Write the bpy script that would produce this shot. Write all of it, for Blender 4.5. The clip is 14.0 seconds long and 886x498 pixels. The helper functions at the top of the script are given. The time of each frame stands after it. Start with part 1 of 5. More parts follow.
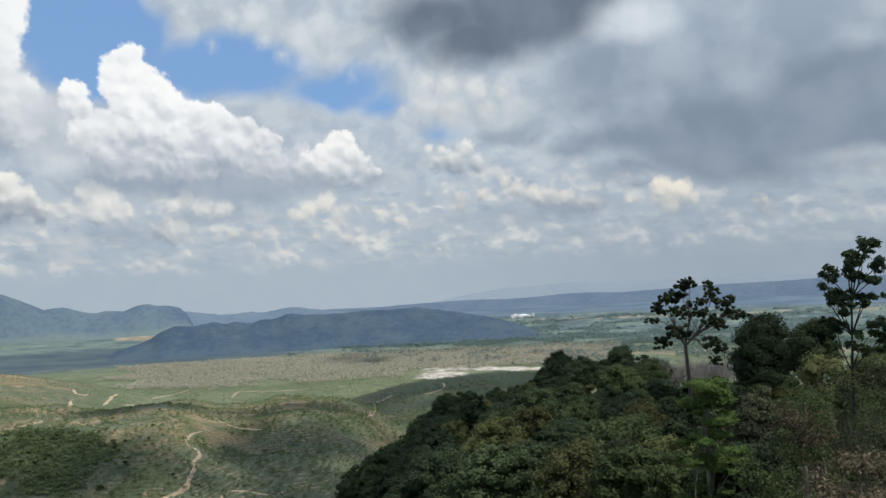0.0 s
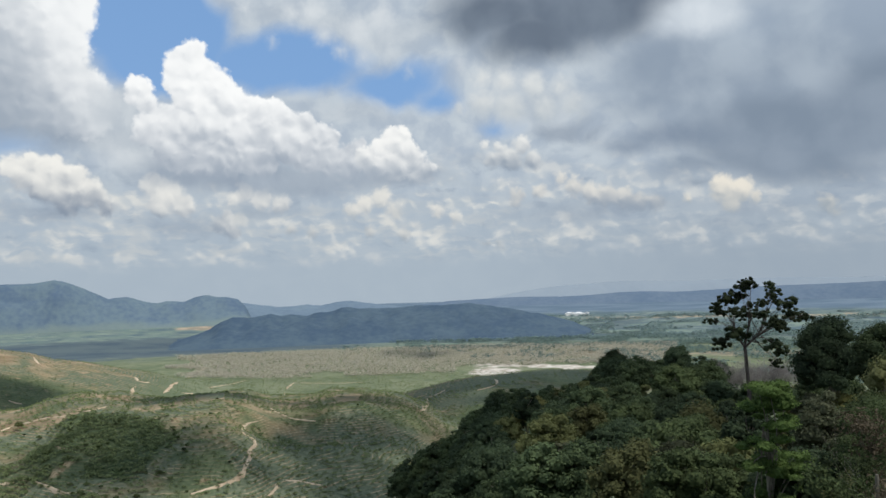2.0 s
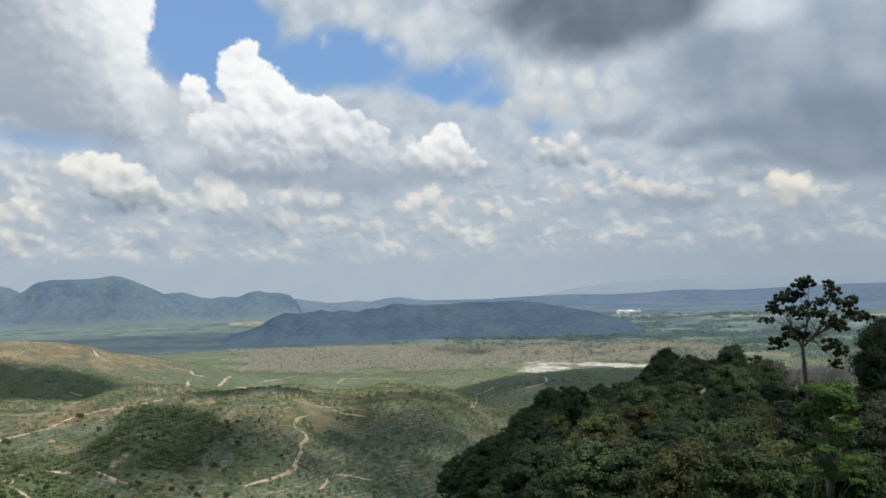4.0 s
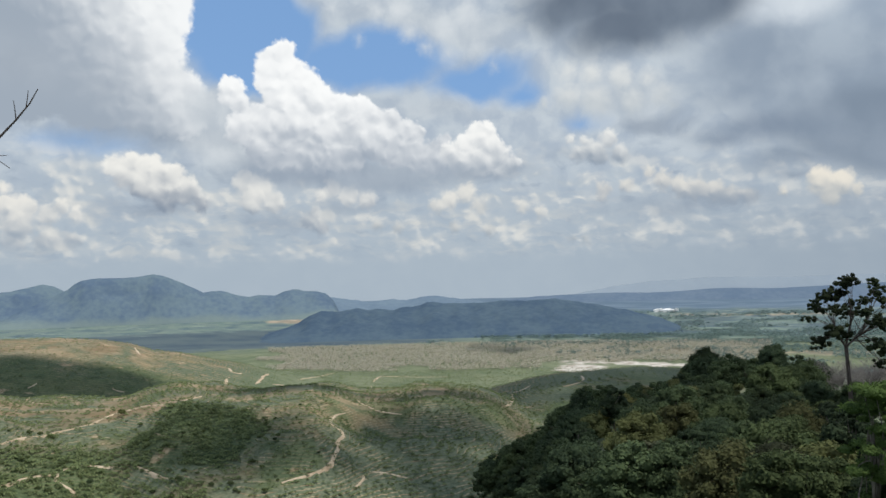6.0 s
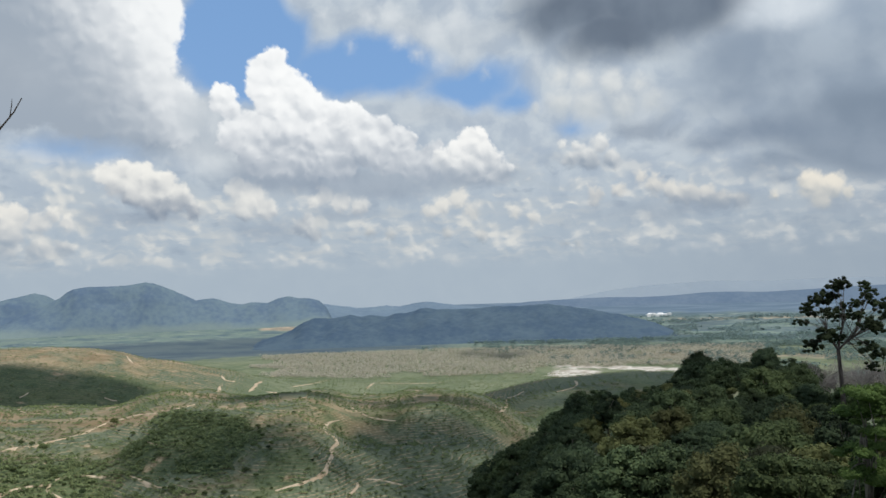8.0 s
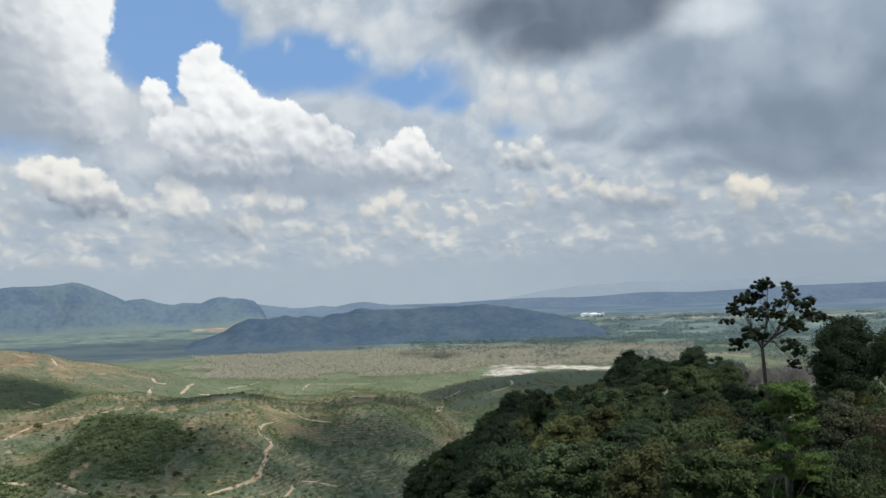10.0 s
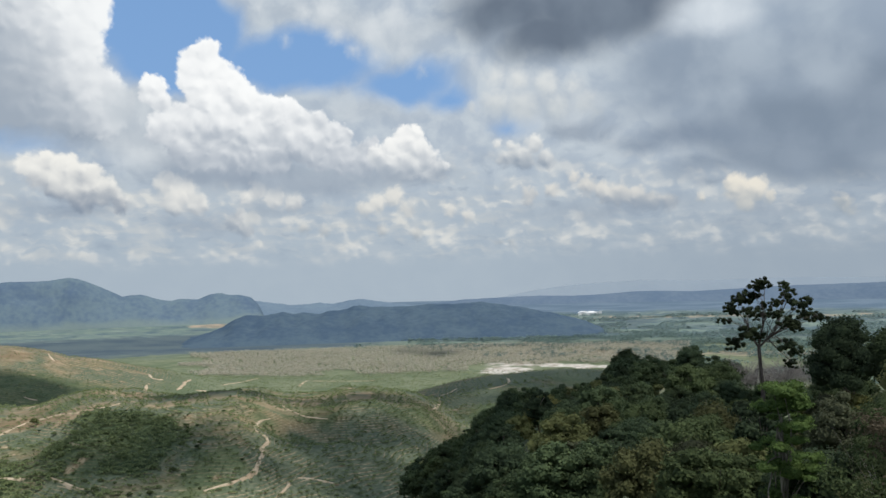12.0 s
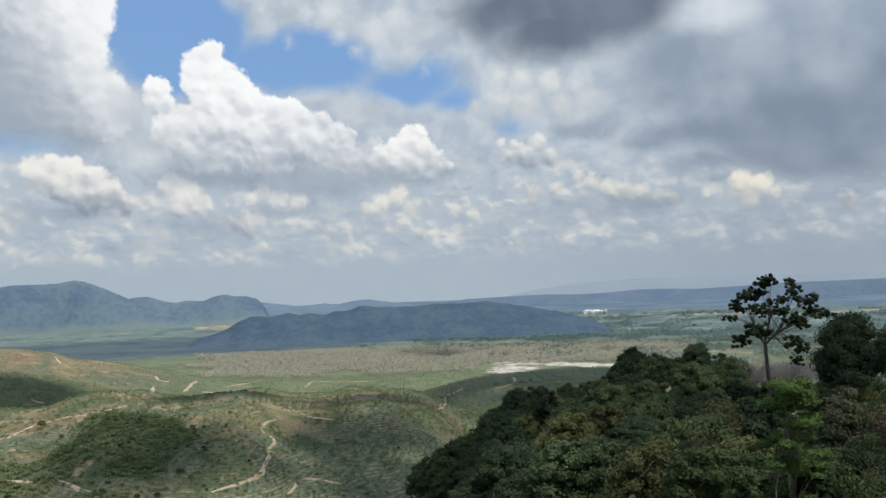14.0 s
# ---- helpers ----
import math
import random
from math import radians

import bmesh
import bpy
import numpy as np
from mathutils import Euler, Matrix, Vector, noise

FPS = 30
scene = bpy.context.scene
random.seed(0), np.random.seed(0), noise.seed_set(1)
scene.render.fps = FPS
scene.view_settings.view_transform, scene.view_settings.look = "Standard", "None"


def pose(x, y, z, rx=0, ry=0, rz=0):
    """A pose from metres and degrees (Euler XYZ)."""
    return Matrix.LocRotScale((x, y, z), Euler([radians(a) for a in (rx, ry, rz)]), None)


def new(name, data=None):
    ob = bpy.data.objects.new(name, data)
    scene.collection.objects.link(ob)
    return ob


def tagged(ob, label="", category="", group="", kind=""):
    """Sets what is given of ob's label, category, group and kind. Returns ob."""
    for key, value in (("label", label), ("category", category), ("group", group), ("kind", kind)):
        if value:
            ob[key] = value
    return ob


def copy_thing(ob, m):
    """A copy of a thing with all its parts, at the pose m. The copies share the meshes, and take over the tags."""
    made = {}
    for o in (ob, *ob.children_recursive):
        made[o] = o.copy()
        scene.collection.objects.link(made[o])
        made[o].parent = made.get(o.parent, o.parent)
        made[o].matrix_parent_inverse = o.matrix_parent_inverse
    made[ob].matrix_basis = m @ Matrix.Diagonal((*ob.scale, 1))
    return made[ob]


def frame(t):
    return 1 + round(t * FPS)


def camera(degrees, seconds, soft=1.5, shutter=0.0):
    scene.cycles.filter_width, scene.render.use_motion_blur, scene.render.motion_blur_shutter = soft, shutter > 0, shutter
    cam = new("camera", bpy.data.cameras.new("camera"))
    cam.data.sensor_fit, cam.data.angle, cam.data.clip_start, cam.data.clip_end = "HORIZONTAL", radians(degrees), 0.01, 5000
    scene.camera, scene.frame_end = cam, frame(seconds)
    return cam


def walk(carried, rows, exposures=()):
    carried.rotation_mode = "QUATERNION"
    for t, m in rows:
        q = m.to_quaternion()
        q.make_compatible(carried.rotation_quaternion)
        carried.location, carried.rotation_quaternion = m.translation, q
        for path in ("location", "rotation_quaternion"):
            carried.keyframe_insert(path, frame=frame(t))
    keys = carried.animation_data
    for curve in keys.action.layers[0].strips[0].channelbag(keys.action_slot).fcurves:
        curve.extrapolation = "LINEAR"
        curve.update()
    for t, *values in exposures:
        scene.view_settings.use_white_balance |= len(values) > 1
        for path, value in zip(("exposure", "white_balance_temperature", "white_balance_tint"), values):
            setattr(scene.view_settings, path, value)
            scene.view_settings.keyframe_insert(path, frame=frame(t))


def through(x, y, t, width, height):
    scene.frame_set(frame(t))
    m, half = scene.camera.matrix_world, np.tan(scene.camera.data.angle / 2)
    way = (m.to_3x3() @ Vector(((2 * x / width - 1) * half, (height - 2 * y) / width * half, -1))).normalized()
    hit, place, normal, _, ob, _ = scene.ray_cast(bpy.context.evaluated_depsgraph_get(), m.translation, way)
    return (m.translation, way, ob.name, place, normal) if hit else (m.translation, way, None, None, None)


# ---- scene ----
# One hand-held turn on a fixed spot: seconds, yaw, pitch, roll in degrees.
TURN = (
    (0, 0.00, 2.75, 2.60),
    (0.5, 0.65, 2.71, 2.40),
    (1, 1.60, 2.68, 2.13),
    (1.5, 2.58, 2.63, 1.96),
    (2, 3.76, 2.60, 1.62),
    (2.5, 4.66, 2.57, 1.50),
    (3, 5.53, 2.53, 1.40),
    (3.5, 6.44, 2.50, 1.45),
    (4, 7.20, 2.47, 1.35),
    (6.5, 9.95, 2.46, 1.51),
    (7, 9.97, 2.77, 1.66),
    (7.5, 9.93, 2.86, 1.61),
    (8, 9.19, 2.82, 1.79),
    (8.5, 7.94, 2.87, 2.00),
    (9, 6.51, 2.83, 2.00),
    (11.5, 4.20, 2.58, 1.62),
    (12, 4.61, 2.53, 1.43),
    (12.5, 5.08, 2.52, 1.57),
    (13, 5.15, 2.55, 1.69),
    (13.5, 4.88, 2.50, 1.70),
    (14, 4.96, 2.52, 1.90),
)
EYE = (0.0, 0.0, 200.0)
cam = camera(56.7, 14.0)
SWING = 1.6   # the camera swings about the body as it turns
walk(cam, [(t, pose(EYE[0] - SWING * math.sin(radians(y)), EYE[1], EYE[2], 90 + p, r, y)) for t, y, p, r in TURN],
     [(0.0, 0.0, 6420, 9.0), (14.0, 0.0, 6420, 9.0)])

# ---- node helpers ----


class Net:
    """Small builder for node trees: arithmetic on sockets."""

    def __init__(self, tree):
        self.t = tree

    def node(self, kind):
        return self.t.nodes.new(kind)

    def put(self, socket, value):
        if isinstance(value, bpy.types.NodeSocket):
            self.t.links.new(value, socket)
        else:
            socket.default_value = value

    def m(self, op, a, b=0.0, c=0.0):
        n = self.node("ShaderNodeMath")
        n.operation = op
        for s, value in zip(n.inputs, (a, b, c)):
            self.put(s, value)
        return n.outputs[0]

    def v(self, op, a, b=(0, 0, 0), c=(0, 0, 0), out=0):
        n = self.node("ShaderNodeVectorMath")
        n.operation = op
        for s, value in zip(n.inputs, (a, b, c)):
            self.put(s, value)
        return n.outputs[out]

    def smooth(self, x, lo, hi, to0=0.0, to1=1.0):
        n = self.node("ShaderNodeMapRange")
        n.interpolation_type = "SMOOTHSTEP"
        for i, value in enumerate((x, lo, hi, to0, to1)):
            self.put(n.inputs[i], value)
        return n.outputs[0]

    def mix(self, fac, a, b):
        n = self.node("ShaderNodeMix")
        n.data_type = "RGBA"
        self.put(n.inputs[0], fac)
        for s, value in ((n.inputs[6], a), (n.inputs[7], b)):
            self.put(s, value if isinstance(value, bpy.types.NodeSocket) else (*value, 1.0))
        return n.outputs[2]

    def noise(self, p, scale, detail=3.0, rough=0.55, out="Fac"):
        n = self.node("ShaderNodeTexNoise")
        self.put(n.inputs["Vector"], p)
        n.inputs["Scale"].default_value, n.inputs["Detail"].default_value = scale, detail
        n.inputs["Roughness"].default_value = rough
        return n.outputs[out]

    def puffs(self, p, scale, melt):
        n = self.node("ShaderNodeTexVoronoi")
        n.voronoi_dimensions, n.feature = "2D", "SMOOTH_F1"
        self.put(n.inputs["Vector"], p)
        n.inputs["Scale"].default_value = scale
        n.inputs["Smoothness"].default_value = melt
        return n.outputs["Distance"]


def srgb(r, g, b):
    return tuple(((c / 255 + 0.055) / 1.055) ** 2.4 if c > 10 else c / 3294 for c in (r, g, b))


# ---- sun and sky ----
SUN_TURN, SUN_HIGH = -125.0, 64.0
sun = new("sun", bpy.data.lights.new("sun", "SUN"))
sun.data.energy, sun.data.angle, sun.data.color = 3.3, radians(0.8), (1.0, 0.94, 0.85)
sun.matrix_world = pose(0, 0, 900, 90 - SUN_HIGH, 0, SUN_TURN + 180)

world = bpy.data.worlds.new("sky")
scene.world = world
world.use_nodes = True
world.node_tree.nodes.clear()
W = Net(world.node_tree)
way = W.node("ShaderNodeTexCoord").outputs["Generated"]
axes = W.node("ShaderNodeSeparateXYZ")
W.put(axes.inputs[0], way)
# degrees to the right of north and above the horizon
right = W.m("MULTIPLY", W.m("ARCTAN2", axes.outputs[0], axes.outputs[1]), 57.2958)
high = W.m("MULTIPLY", W.m("ARCSINE", axes.outputs[2]), 57.2958)
both = W.node("ShaderNodeCombineXYZ")
W.put(both.inputs[0], right), W.put(both.inputs[1], high)
P = both.outputs[0]


def sway(p, scale, amount, detail=4.0):
    n = W.noise(p, scale, detail, 0.6, "Color")
    return W.v("MULTIPLY_ADD", W.v("SUBTRACT", n, (0.5, 0.5, 0.5)), (amount, amount, 0.0), p)


P_LUMP = sway(sway(sway(P, 0.22, 1.5, 2.0), 0.9, 0.55, 3.0), 3.2, 0.14, 3.0)   # for crisp heaped clouds
P_SOFT = sway(sway(P, 0.14, 3.6, 2.0), 0.6, 1.1, 4.0)       # for ragged sheets


def relief(p):
    a, b = W.puffs(p, 0.42, 1.0), W.puffs(p, 1.15, 0.9)
    return W.m("MULTIPLY_ADD", a, -0.8, W.m("MULTIPLY", b, -0.34))


P_CALM = sway(sway(P, 0.1, 3.0, 2.0), 0.5, 0.7, 4.0)         # for smooth grey layers


P_PUFF = sway(sway(P, 0.5, 1.2, 2.0), 2.0, 0.22, 2.0)
curl = W.puffs(P_PUFF, 2.6, 0.6)                          # small round heads along the edges
bulge = relief(P_PUFF)
toward_sun = relief(W.v("ADD", P_PUFF, (0.12, 0.27, 0.0)))
shape = W.m("MULTIPLY", W.m("SUBTRACT", bulge, toward_sun), 1.5)               # above 0 on the sunlit side of a puff
grain = W.noise(P_SOFT, 0.5, 4.0, 0.5)
calm = W.noise(P_SOFT, 0.2, 4.0, 0.5)
quiet = W.noise(P_CALM, 0.22, 4.0, 0.45)


def field(p, spots):
    """Union of ellipses (right, high, half width, half height), in degrees; above 0 inside."""
    total = None
    for r, h, a, b in spots:
        d = W.v("LENGTH", W.v("MULTIPLY_ADD", p, (1 / a, 1 / b, 0), (-r / a, -h / b, 0)), out=1)
        f = W.m("MULTIPLY_ADD", d, -min(a, b), min(a, b))
        total = f if total is None else W.m("SMOOTH_MAX", total, f, 0.3)
    return total


sky = W.node("ShaderNodeTexSky")
sky.sky_type, sky.sun_disc = "NISHITA", False
sky.sun_elevation, sky.sun_rotation = radians(SUN_HIGH), radians(-SUN_TURN)
sky.air_density, sky.dust_density, sky.altitude = 1.0, 0.6, 200.0
blue = W.v("MULTIPLY", sky.outputs[0], (0.095, 0.095, 0.095))
blue = W.mix(0.7, blue, srgb(132, 174, 226))

# thin white veil with blue gaps in it
veil = W.mix(W.smooth(grain, 0.35, 0.65), srgb(174, 186, 200), srgb(196, 205, 213))
gaps = field(P_SOFT, ((-22.8, 17.0, 5.4, 4.0), (-14.5, 15.6, 6.5, 2.3), (-7, 14, 3.8, 1.7), (-4, 13, 2.0, 1.1),
                      (-33, 9.6, 4, 0.9), (0.5, 11, 1.3, 0.6), (-25, 24, 8, 4)))
gap = W.smooth(gaps, -0.5, 1.0)
high_gap = W.m("MULTIPLY", W.smooth(W.noise(P, 0.05, 3.0), 0.5, 0.62), W.smooth(high, 22.0, 30.0))
color = W.mix(W.m("MAXIMUM", gap, high_gap), veil, blue)

# pale haze that thickens down to the horizon, with rows of small far clouds in it
haze = W.mix(W.smooth(right, -6.0, 20.0), srgb(168, 181, 193), srgb(154, 167, 180))
color = W.mix(W.smooth(high, 11.0, 1.0, 0.0, 0.92), color, haze)
rows_p = W.v("MULTIPLY", P_LUMP, (0.42, 1.15, 1.0))
rows = W.m("ADD", W.noise(rows_p, 0.6, 4.0, 0.55), W.m("MULTIPLY", shape, 0.15))
row_band = W.m("MULTIPLY", W.smooth(high, 1.2, 3.2), W.smooth(high, 11.0, 6.5))
color = W.mix(W.m("MULTIPLY", W.smooth(rows, 0.44, 0.62), W.m("MULTIPLY", row_band, W.smooth(right, 14.0, -4.0, 0.5, 0.85))), color,
              W.mix(W.smooth(shape, -0.1, 0.25), srgb(180, 190, 199), srgb(226, 225, 220)))
fine_p = W.v("MULTIPLY", P_LUMP, (0.5, 2.2, 1.0))
fine_rows = W.m("ADD", W.noise(fine_p, 0.7, 4.0, 0.55), W.m("MULTIPLY", shape, 0.3))
fine_band = W.m("MULTIPLY", W.smooth(high, 1.4, 2.6), W.smooth(high, 8.0, 4.5))
color = W.mix(W.m("MULTIPLY", W.smooth(fine_rows, 0.42, 0.7), W.m("MULTIPLY", fine_band, W.smooth(right, 12.0, -8.0, 0.15, 0.4))), color, srgb(208, 208, 204))
color = W.mix(W.m("MULTIPLY", W.smooth(rows, 0.42, 0.3), W.m("MULTIPLY", row_band, 0.5)), color, srgb(146, 160, 177))


def sheet(color, spots, low, top, strength, soft=2.2, start=-0.8, p=P_SOFT, tone=None):
    """A soft ragged sheet of cloud."""
    p = W.v("MULTIPLY_ADD", color, (1e-7, 1e-7, 0), p)
    f = W.m("MULTIPLY", W.smooth(field(p, spots), start, soft), strength)
    tone = tone or W.m("MULTIPLY_ADD", grain, 0.35, W.m("MULTIPLY", calm, 0.65))
    return W.mix(f, color, W.mix(W.smooth(tone, 0.34, 0.66), low, top))


P_HEAP = sway(sway(P, 0.8, 0.8, 2.0), 2.6, 0.3, 3.0)      # for crisp heaped clouds
LIGHT = Vector((0.36, 0.93, 0.0))                           # where the light comes from, as seen on the clouds


def lobe_group():
    """Adds one round lobe to a heap: how deep inside the union a direction is, and how far on the lit side of its lobe."""
    group = bpy.data.node_groups.new("cloud lobe", "ShaderNodeTree")
    for name, kind, way in (("place", "NodeSocketVector", "INPUT"), ("inside", "NodeSocketFloat", "INPUT"), ("side", "NodeSocketFloat", "INPUT"),
                            ("centre", "NodeSocketVector", "INPUT"), ("light", "NodeSocketVector", "INPUT"), ("radius", "NodeSocketFloat", "INPUT"),
                            ("inside", "NodeSocketFloat", "OUTPUT"), ("side", "NodeSocketFloat", "OUTPUT")):
        group.interface.new_socket(name=name, in_out=way, socket_type=kind)
    net = Net(group)
    into, out = net.node("NodeGroupInput").outputs, net.node("NodeGroupOutput").inputs
    # a trace of the sum so far keeps the lobes in order
    place = net.v("MULTIPLY_ADD", into[1], (1e-7, 1e-7, 0), into[0])
    off = net.v("SUBTRACT", place, into[3])
    f = net.m("SUBTRACT", into[5], net.v("LENGTH", off, out=1))
    d = net.v("DOT_PRODUCT", off, into[4], out=1)
    k = net.smooth(net.m("SUBTRACT", f, into[1]), -0.4, 0.4)
    net.put(out[1], net.m("MULTIPLY_ADD", k, net.m("SUBTRACT", d, into[2]), into[2]))
    net.put(out[0], net.m("SMOOTH_MAX", into[1], f, 0.4))
    return group


LOBE = lobe_group()


def heap(color, lobes, base, tall, low=(150, 162, 176), top=(240, 241, 240), soft=0.3, glow=0.0, depth=1.0, lean=None):
    """A heaped cloud of round lobes (right, high, radius, in degrees), each lit on its upper side; the base melts away."""
    inside, side = W.m("MULTIPLY_ADD", W.v("DOT_PRODUCT", color, (1, 1, 1), out=1), 1e-7, -9.0), 0.0
    grow = 1.15 if base < 5 else 1.0
    for r, h, s in lobes:
        s *= grow
        n = W.node("ShaderNodeGroup")
        n.node_tree = LOBE
        for i, value in enumerate((P_HEAP, inside, side, (r, h, 0), tuple(LIGHT / s), s)):
            W.put(n.inputs[i], value)
        inside, side = n.outputs[0], n.outputs[1]
    inside = W.m("MULTIPLY_ADD", curl, -0.22, W.m("MULTIPLY_ADD", bulge, 0.40, W.m("ADD", inside, 0.2)))
    under = W.smooth(W.m("MULTIPLY_ADD", calm, 1.6, high), base + 0.1, base + 0.2 * tall + 0.7)
    f = W.m("MULTIPLY", W.smooth(inside, -0.08, soft), under)
    lit = W.smooth(high, base, base + tall)
    lit = W.m("MULTIPLY_ADD", side, 0.20 * depth, W.m("MULTIPLY_ADD", lit, 0.62, 0.2 + glow))
    lit = W.m("MULTIPLY_ADD", shape, 0.75 * depth, lit)
    lit = W.m("MULTIPLY_ADD", W.m("SUBTRACT", grain, 0.5), 0.45 * depth, lit)
    if lean:   # brighter towards the edge that faces the sun
        lit = W.m("MULTIPLY_ADD", W.m("SUBTRACT", right, lean[0]), lean[1], lit)
    return W.mix(f, color, W.mix(W.smooth(lit, -0.05, 1.05), srgb(*low), srgb(*top)))


# broken white sheet across the blue, pale bank at the middle
color = sheet(color, ((-10.5, 18, 3.6, 1.2), (-14.5, 19, 3.4, 1.0), (-6.5, 17.4, 2.6, 1.4), (-10, 12.0, 3.5, 1.2), (3.3, 12.2, 3.6, 1.7)),
              srgb(172, 183, 195), srgb(206, 212, 217), 0.7, 1.0, -0.4)
color = heap(color, ((-11.6, 17.3, 1.18), (-9.2, 17.6, 1.38), (-10.5, 16.2, 0.98), (-13.9, 18.7, 1.1), (-17.1, 18.8, 0.87), (-6.9, 16, 0.98), (-5.7, 14.8, 0.79), (-2.1, 15.3, 0.98), (-12.4, 18.7, 1.38), (-8.9, 15.8, 0.87), (-15.2, 16.7, 0.71), (-7.6, 18.4, 1.57)),
             11.0, 8.0, (176, 187, 199), (216, 221, 225), 1.5, 0.05, 0.45)
color = heap(color, ((-0.6, 14.3, 1.18), (1, 14, 1.38), (3, 13.5, 1.38), (-0.6, 12.6, 1.38), (1.3, 12.1, 1.57), (3.7, 12, 1.38), (5.6, 12.2, 1.18), (6.3, 11.4, 0.98), (-2.2, 12.1, 0.98), (4.9, 13.4, 1.1)),
             9.6, 6.0, (172, 183, 193), (224, 226, 225), 1.2, 0.06, 0.5)
# dark grey layer overhead and far to the right
color = sheet(color, ((17, 12.5, 9, 5.0), (22, 9.6, 8, 3.4), (26, 14, 11, 7), (12, 13.5, 6, 4), (34, 14, 12, 9), (20, 22, 16, 5)),
              srgb(142, 156, 173), srgb(166, 178, 191), 0.95, 2.6, -1.0, P_CALM, quiet)
color = sheet(color, ((20, 8.9, 8, 3.3), (27, 10.0, 7, 3.7), (14, 7.4, 3.4, 0.9)), srgb(128, 142, 159), srgb(141, 154, 170), 0.9, 1.3, -0.5, P_CALM, quiet)
color = sheet(color, ((12, 9.4, 3.4, 0.75), (9.6, 9.0, 2.0, 0.6)), srgb(124, 139, 158), srgb(140, 153, 170), 0.85, 0.7, -0.5, P_CALM)
color = sheet(color, ((18, 17.0, 6, 2.6), (24, 17, 5, 3)), srgb(160, 174, 191), srgb(182, 194, 206), 0.6, 2.5, -1.2, P_CALM, quiet)
color = sheet(color, ((28.5, 16.4, 1.6, 1.0), (28.0, 14.3, 1.0, 0.6), (29, 6.8, 4.5, 0.7)), srgb(176, 187, 197), srgb(206, 212, 216), 0.75, 0.9, -0.5)
color = sheet(color, ((0.5, 18.4, 5.5, 2.2), (7, 19, 7.0, 3.4), (3.4, 17, 5.5, 2.2), (4, 25, 12, 6)),
              srgb(102, 114, 130), srgb(118, 130, 145), 0.97, 1.6, -0.5, P_CALM, quiet)
color = sheet(color, ((13.9, 17.5, 3.4, 1.7), (12.0, 16.8, 1.8, 0.9)), srgb(206, 214, 222), srgb(232, 237, 241), 0.95, 1.2, -0.5, P_CALM)
color = sheet(color, ((4.6, 10.5, 2.2, 0.9), (13.6, 6.7, 1.8, 0.45), (6.4, 10.1, 1.2, 0.5)), srgb(138, 151, 167), srgb(156, 167, 181), 0.8, 0.7, -0.25)
# shaded undersides below the heaped banks
color = sheet(color, ((-15, 7.7, 7.5, 0.9), (-8, 7.6, 3.5, 0.7), (-29, 10.4, 6, 1.2), (-22, 9.6, 3.5, 1.2),
                      (-28.6, 5.5, 3.2, 0.6), (-21.6, 5.0, 2.0, 0.4), (7, 5.0, 4.5, 0.4), (0.6, 8.3, 2.0, 0.4), (16.8, 4.9, 2.2, 0.4), (-16.4, 5.5, 2, 0.3)),
              srgb(146, 158, 173), srgb(166, 177, 189), 0.85, 0.9, -0.6)
# heaped clouds, far to near
color = heap(color, ((4.7, 7.2, 0.55), (5.6, 6.6, 0.79), (6.7, 6.1, 0.87), (7.8, 5.9, 0.87), (8.8, 5.6, 0.87), (9.9, 5.3, 0.79), (11, 5.1, 0.71), (3.1, 6.4, 0.55),
                     (1.6, 6.1, 0.63)),
             4.6, 3.2, top=(228, 225, 218), soft=0.45)
color = heap(color, ((15.3, 6, 0.87), (16.4, 5.8, 0.94), (15.8, 5.2, 0.87), (17.3, 5.3, 0.55), (12.9, 5.4, 0.35), (21.5, 4.5, 0.71), (22, 4, 0.55)),
             3.6, 3.4, (156, 167, 177), (234, 228, 216), 0.5, 0.05)
color = heap(color, ((-9.1, 5.8, 0.79), (-7.9, 6.2, 0.75), (-7, 5.4, 0.71), (-9.9, 5.4, 0.63), (-4, 5.2, 0.55), (-2.8, 4.9, 0.63), (-0.7, 2.8, 0.39), (0.3, 2.7, 0.39),
                     (-8.8, 4, 0.55), (-6.4, 3.8, 0.55), (-14.2, 4.1, 0.55), (-12.7, 4, 0.47)),
             2.4, 4.4, (150, 162, 174), (228, 226, 220), 0.5, 0.03)
color = heap(color, ((-0.6, 9.7, 0.59), (0.5, 9.5, 0.55), (2, 9.6, 0.79), (2.8, 8.6, 0.87), (1.2, 8.6, 0.98), (0.1, 8.7, 0.79)),
             7.4, 3.2, top=(234, 234, 231), soft=0.4)
color = heap(color, ((-37.6, 5.5, 0.79), (-36.7, 5.2, 0.98), (-35.4, 4.9, 0.79), (-34.5, 5.4, 0.63), (-33.7, 4.9, 0.63), (-37, 4.2, 0.94), (-37.9, 6.7, 0.55), (-35.4, 3.3, 0.87),
                     (-34.1, 3.2, 0.71), (-37.3, 3.1, 0.79)),
             2.6, 4.6, (156, 168, 181), (236, 233, 226), 0.45, 0.05)
color = heap(color, ((-23.2, 7.2, 0.87), (-22.1, 6.7, 1.02), (-21.2, 5.9, 0.87), (-22.6, 6.1, 0.98), (-17.2, 6.7, 0.75), (-16.1, 6.3, 0.79), (-14.8, 5.9, 0.71), (-18, 6.3, 0.55),
                     (-18.4, 4.9, 0.59), (-18.9, 4.4, 0.55), (-18, 4, 0.63)),
             3.4, 4.6, (154, 165, 178), (238, 236, 230), 0.4)
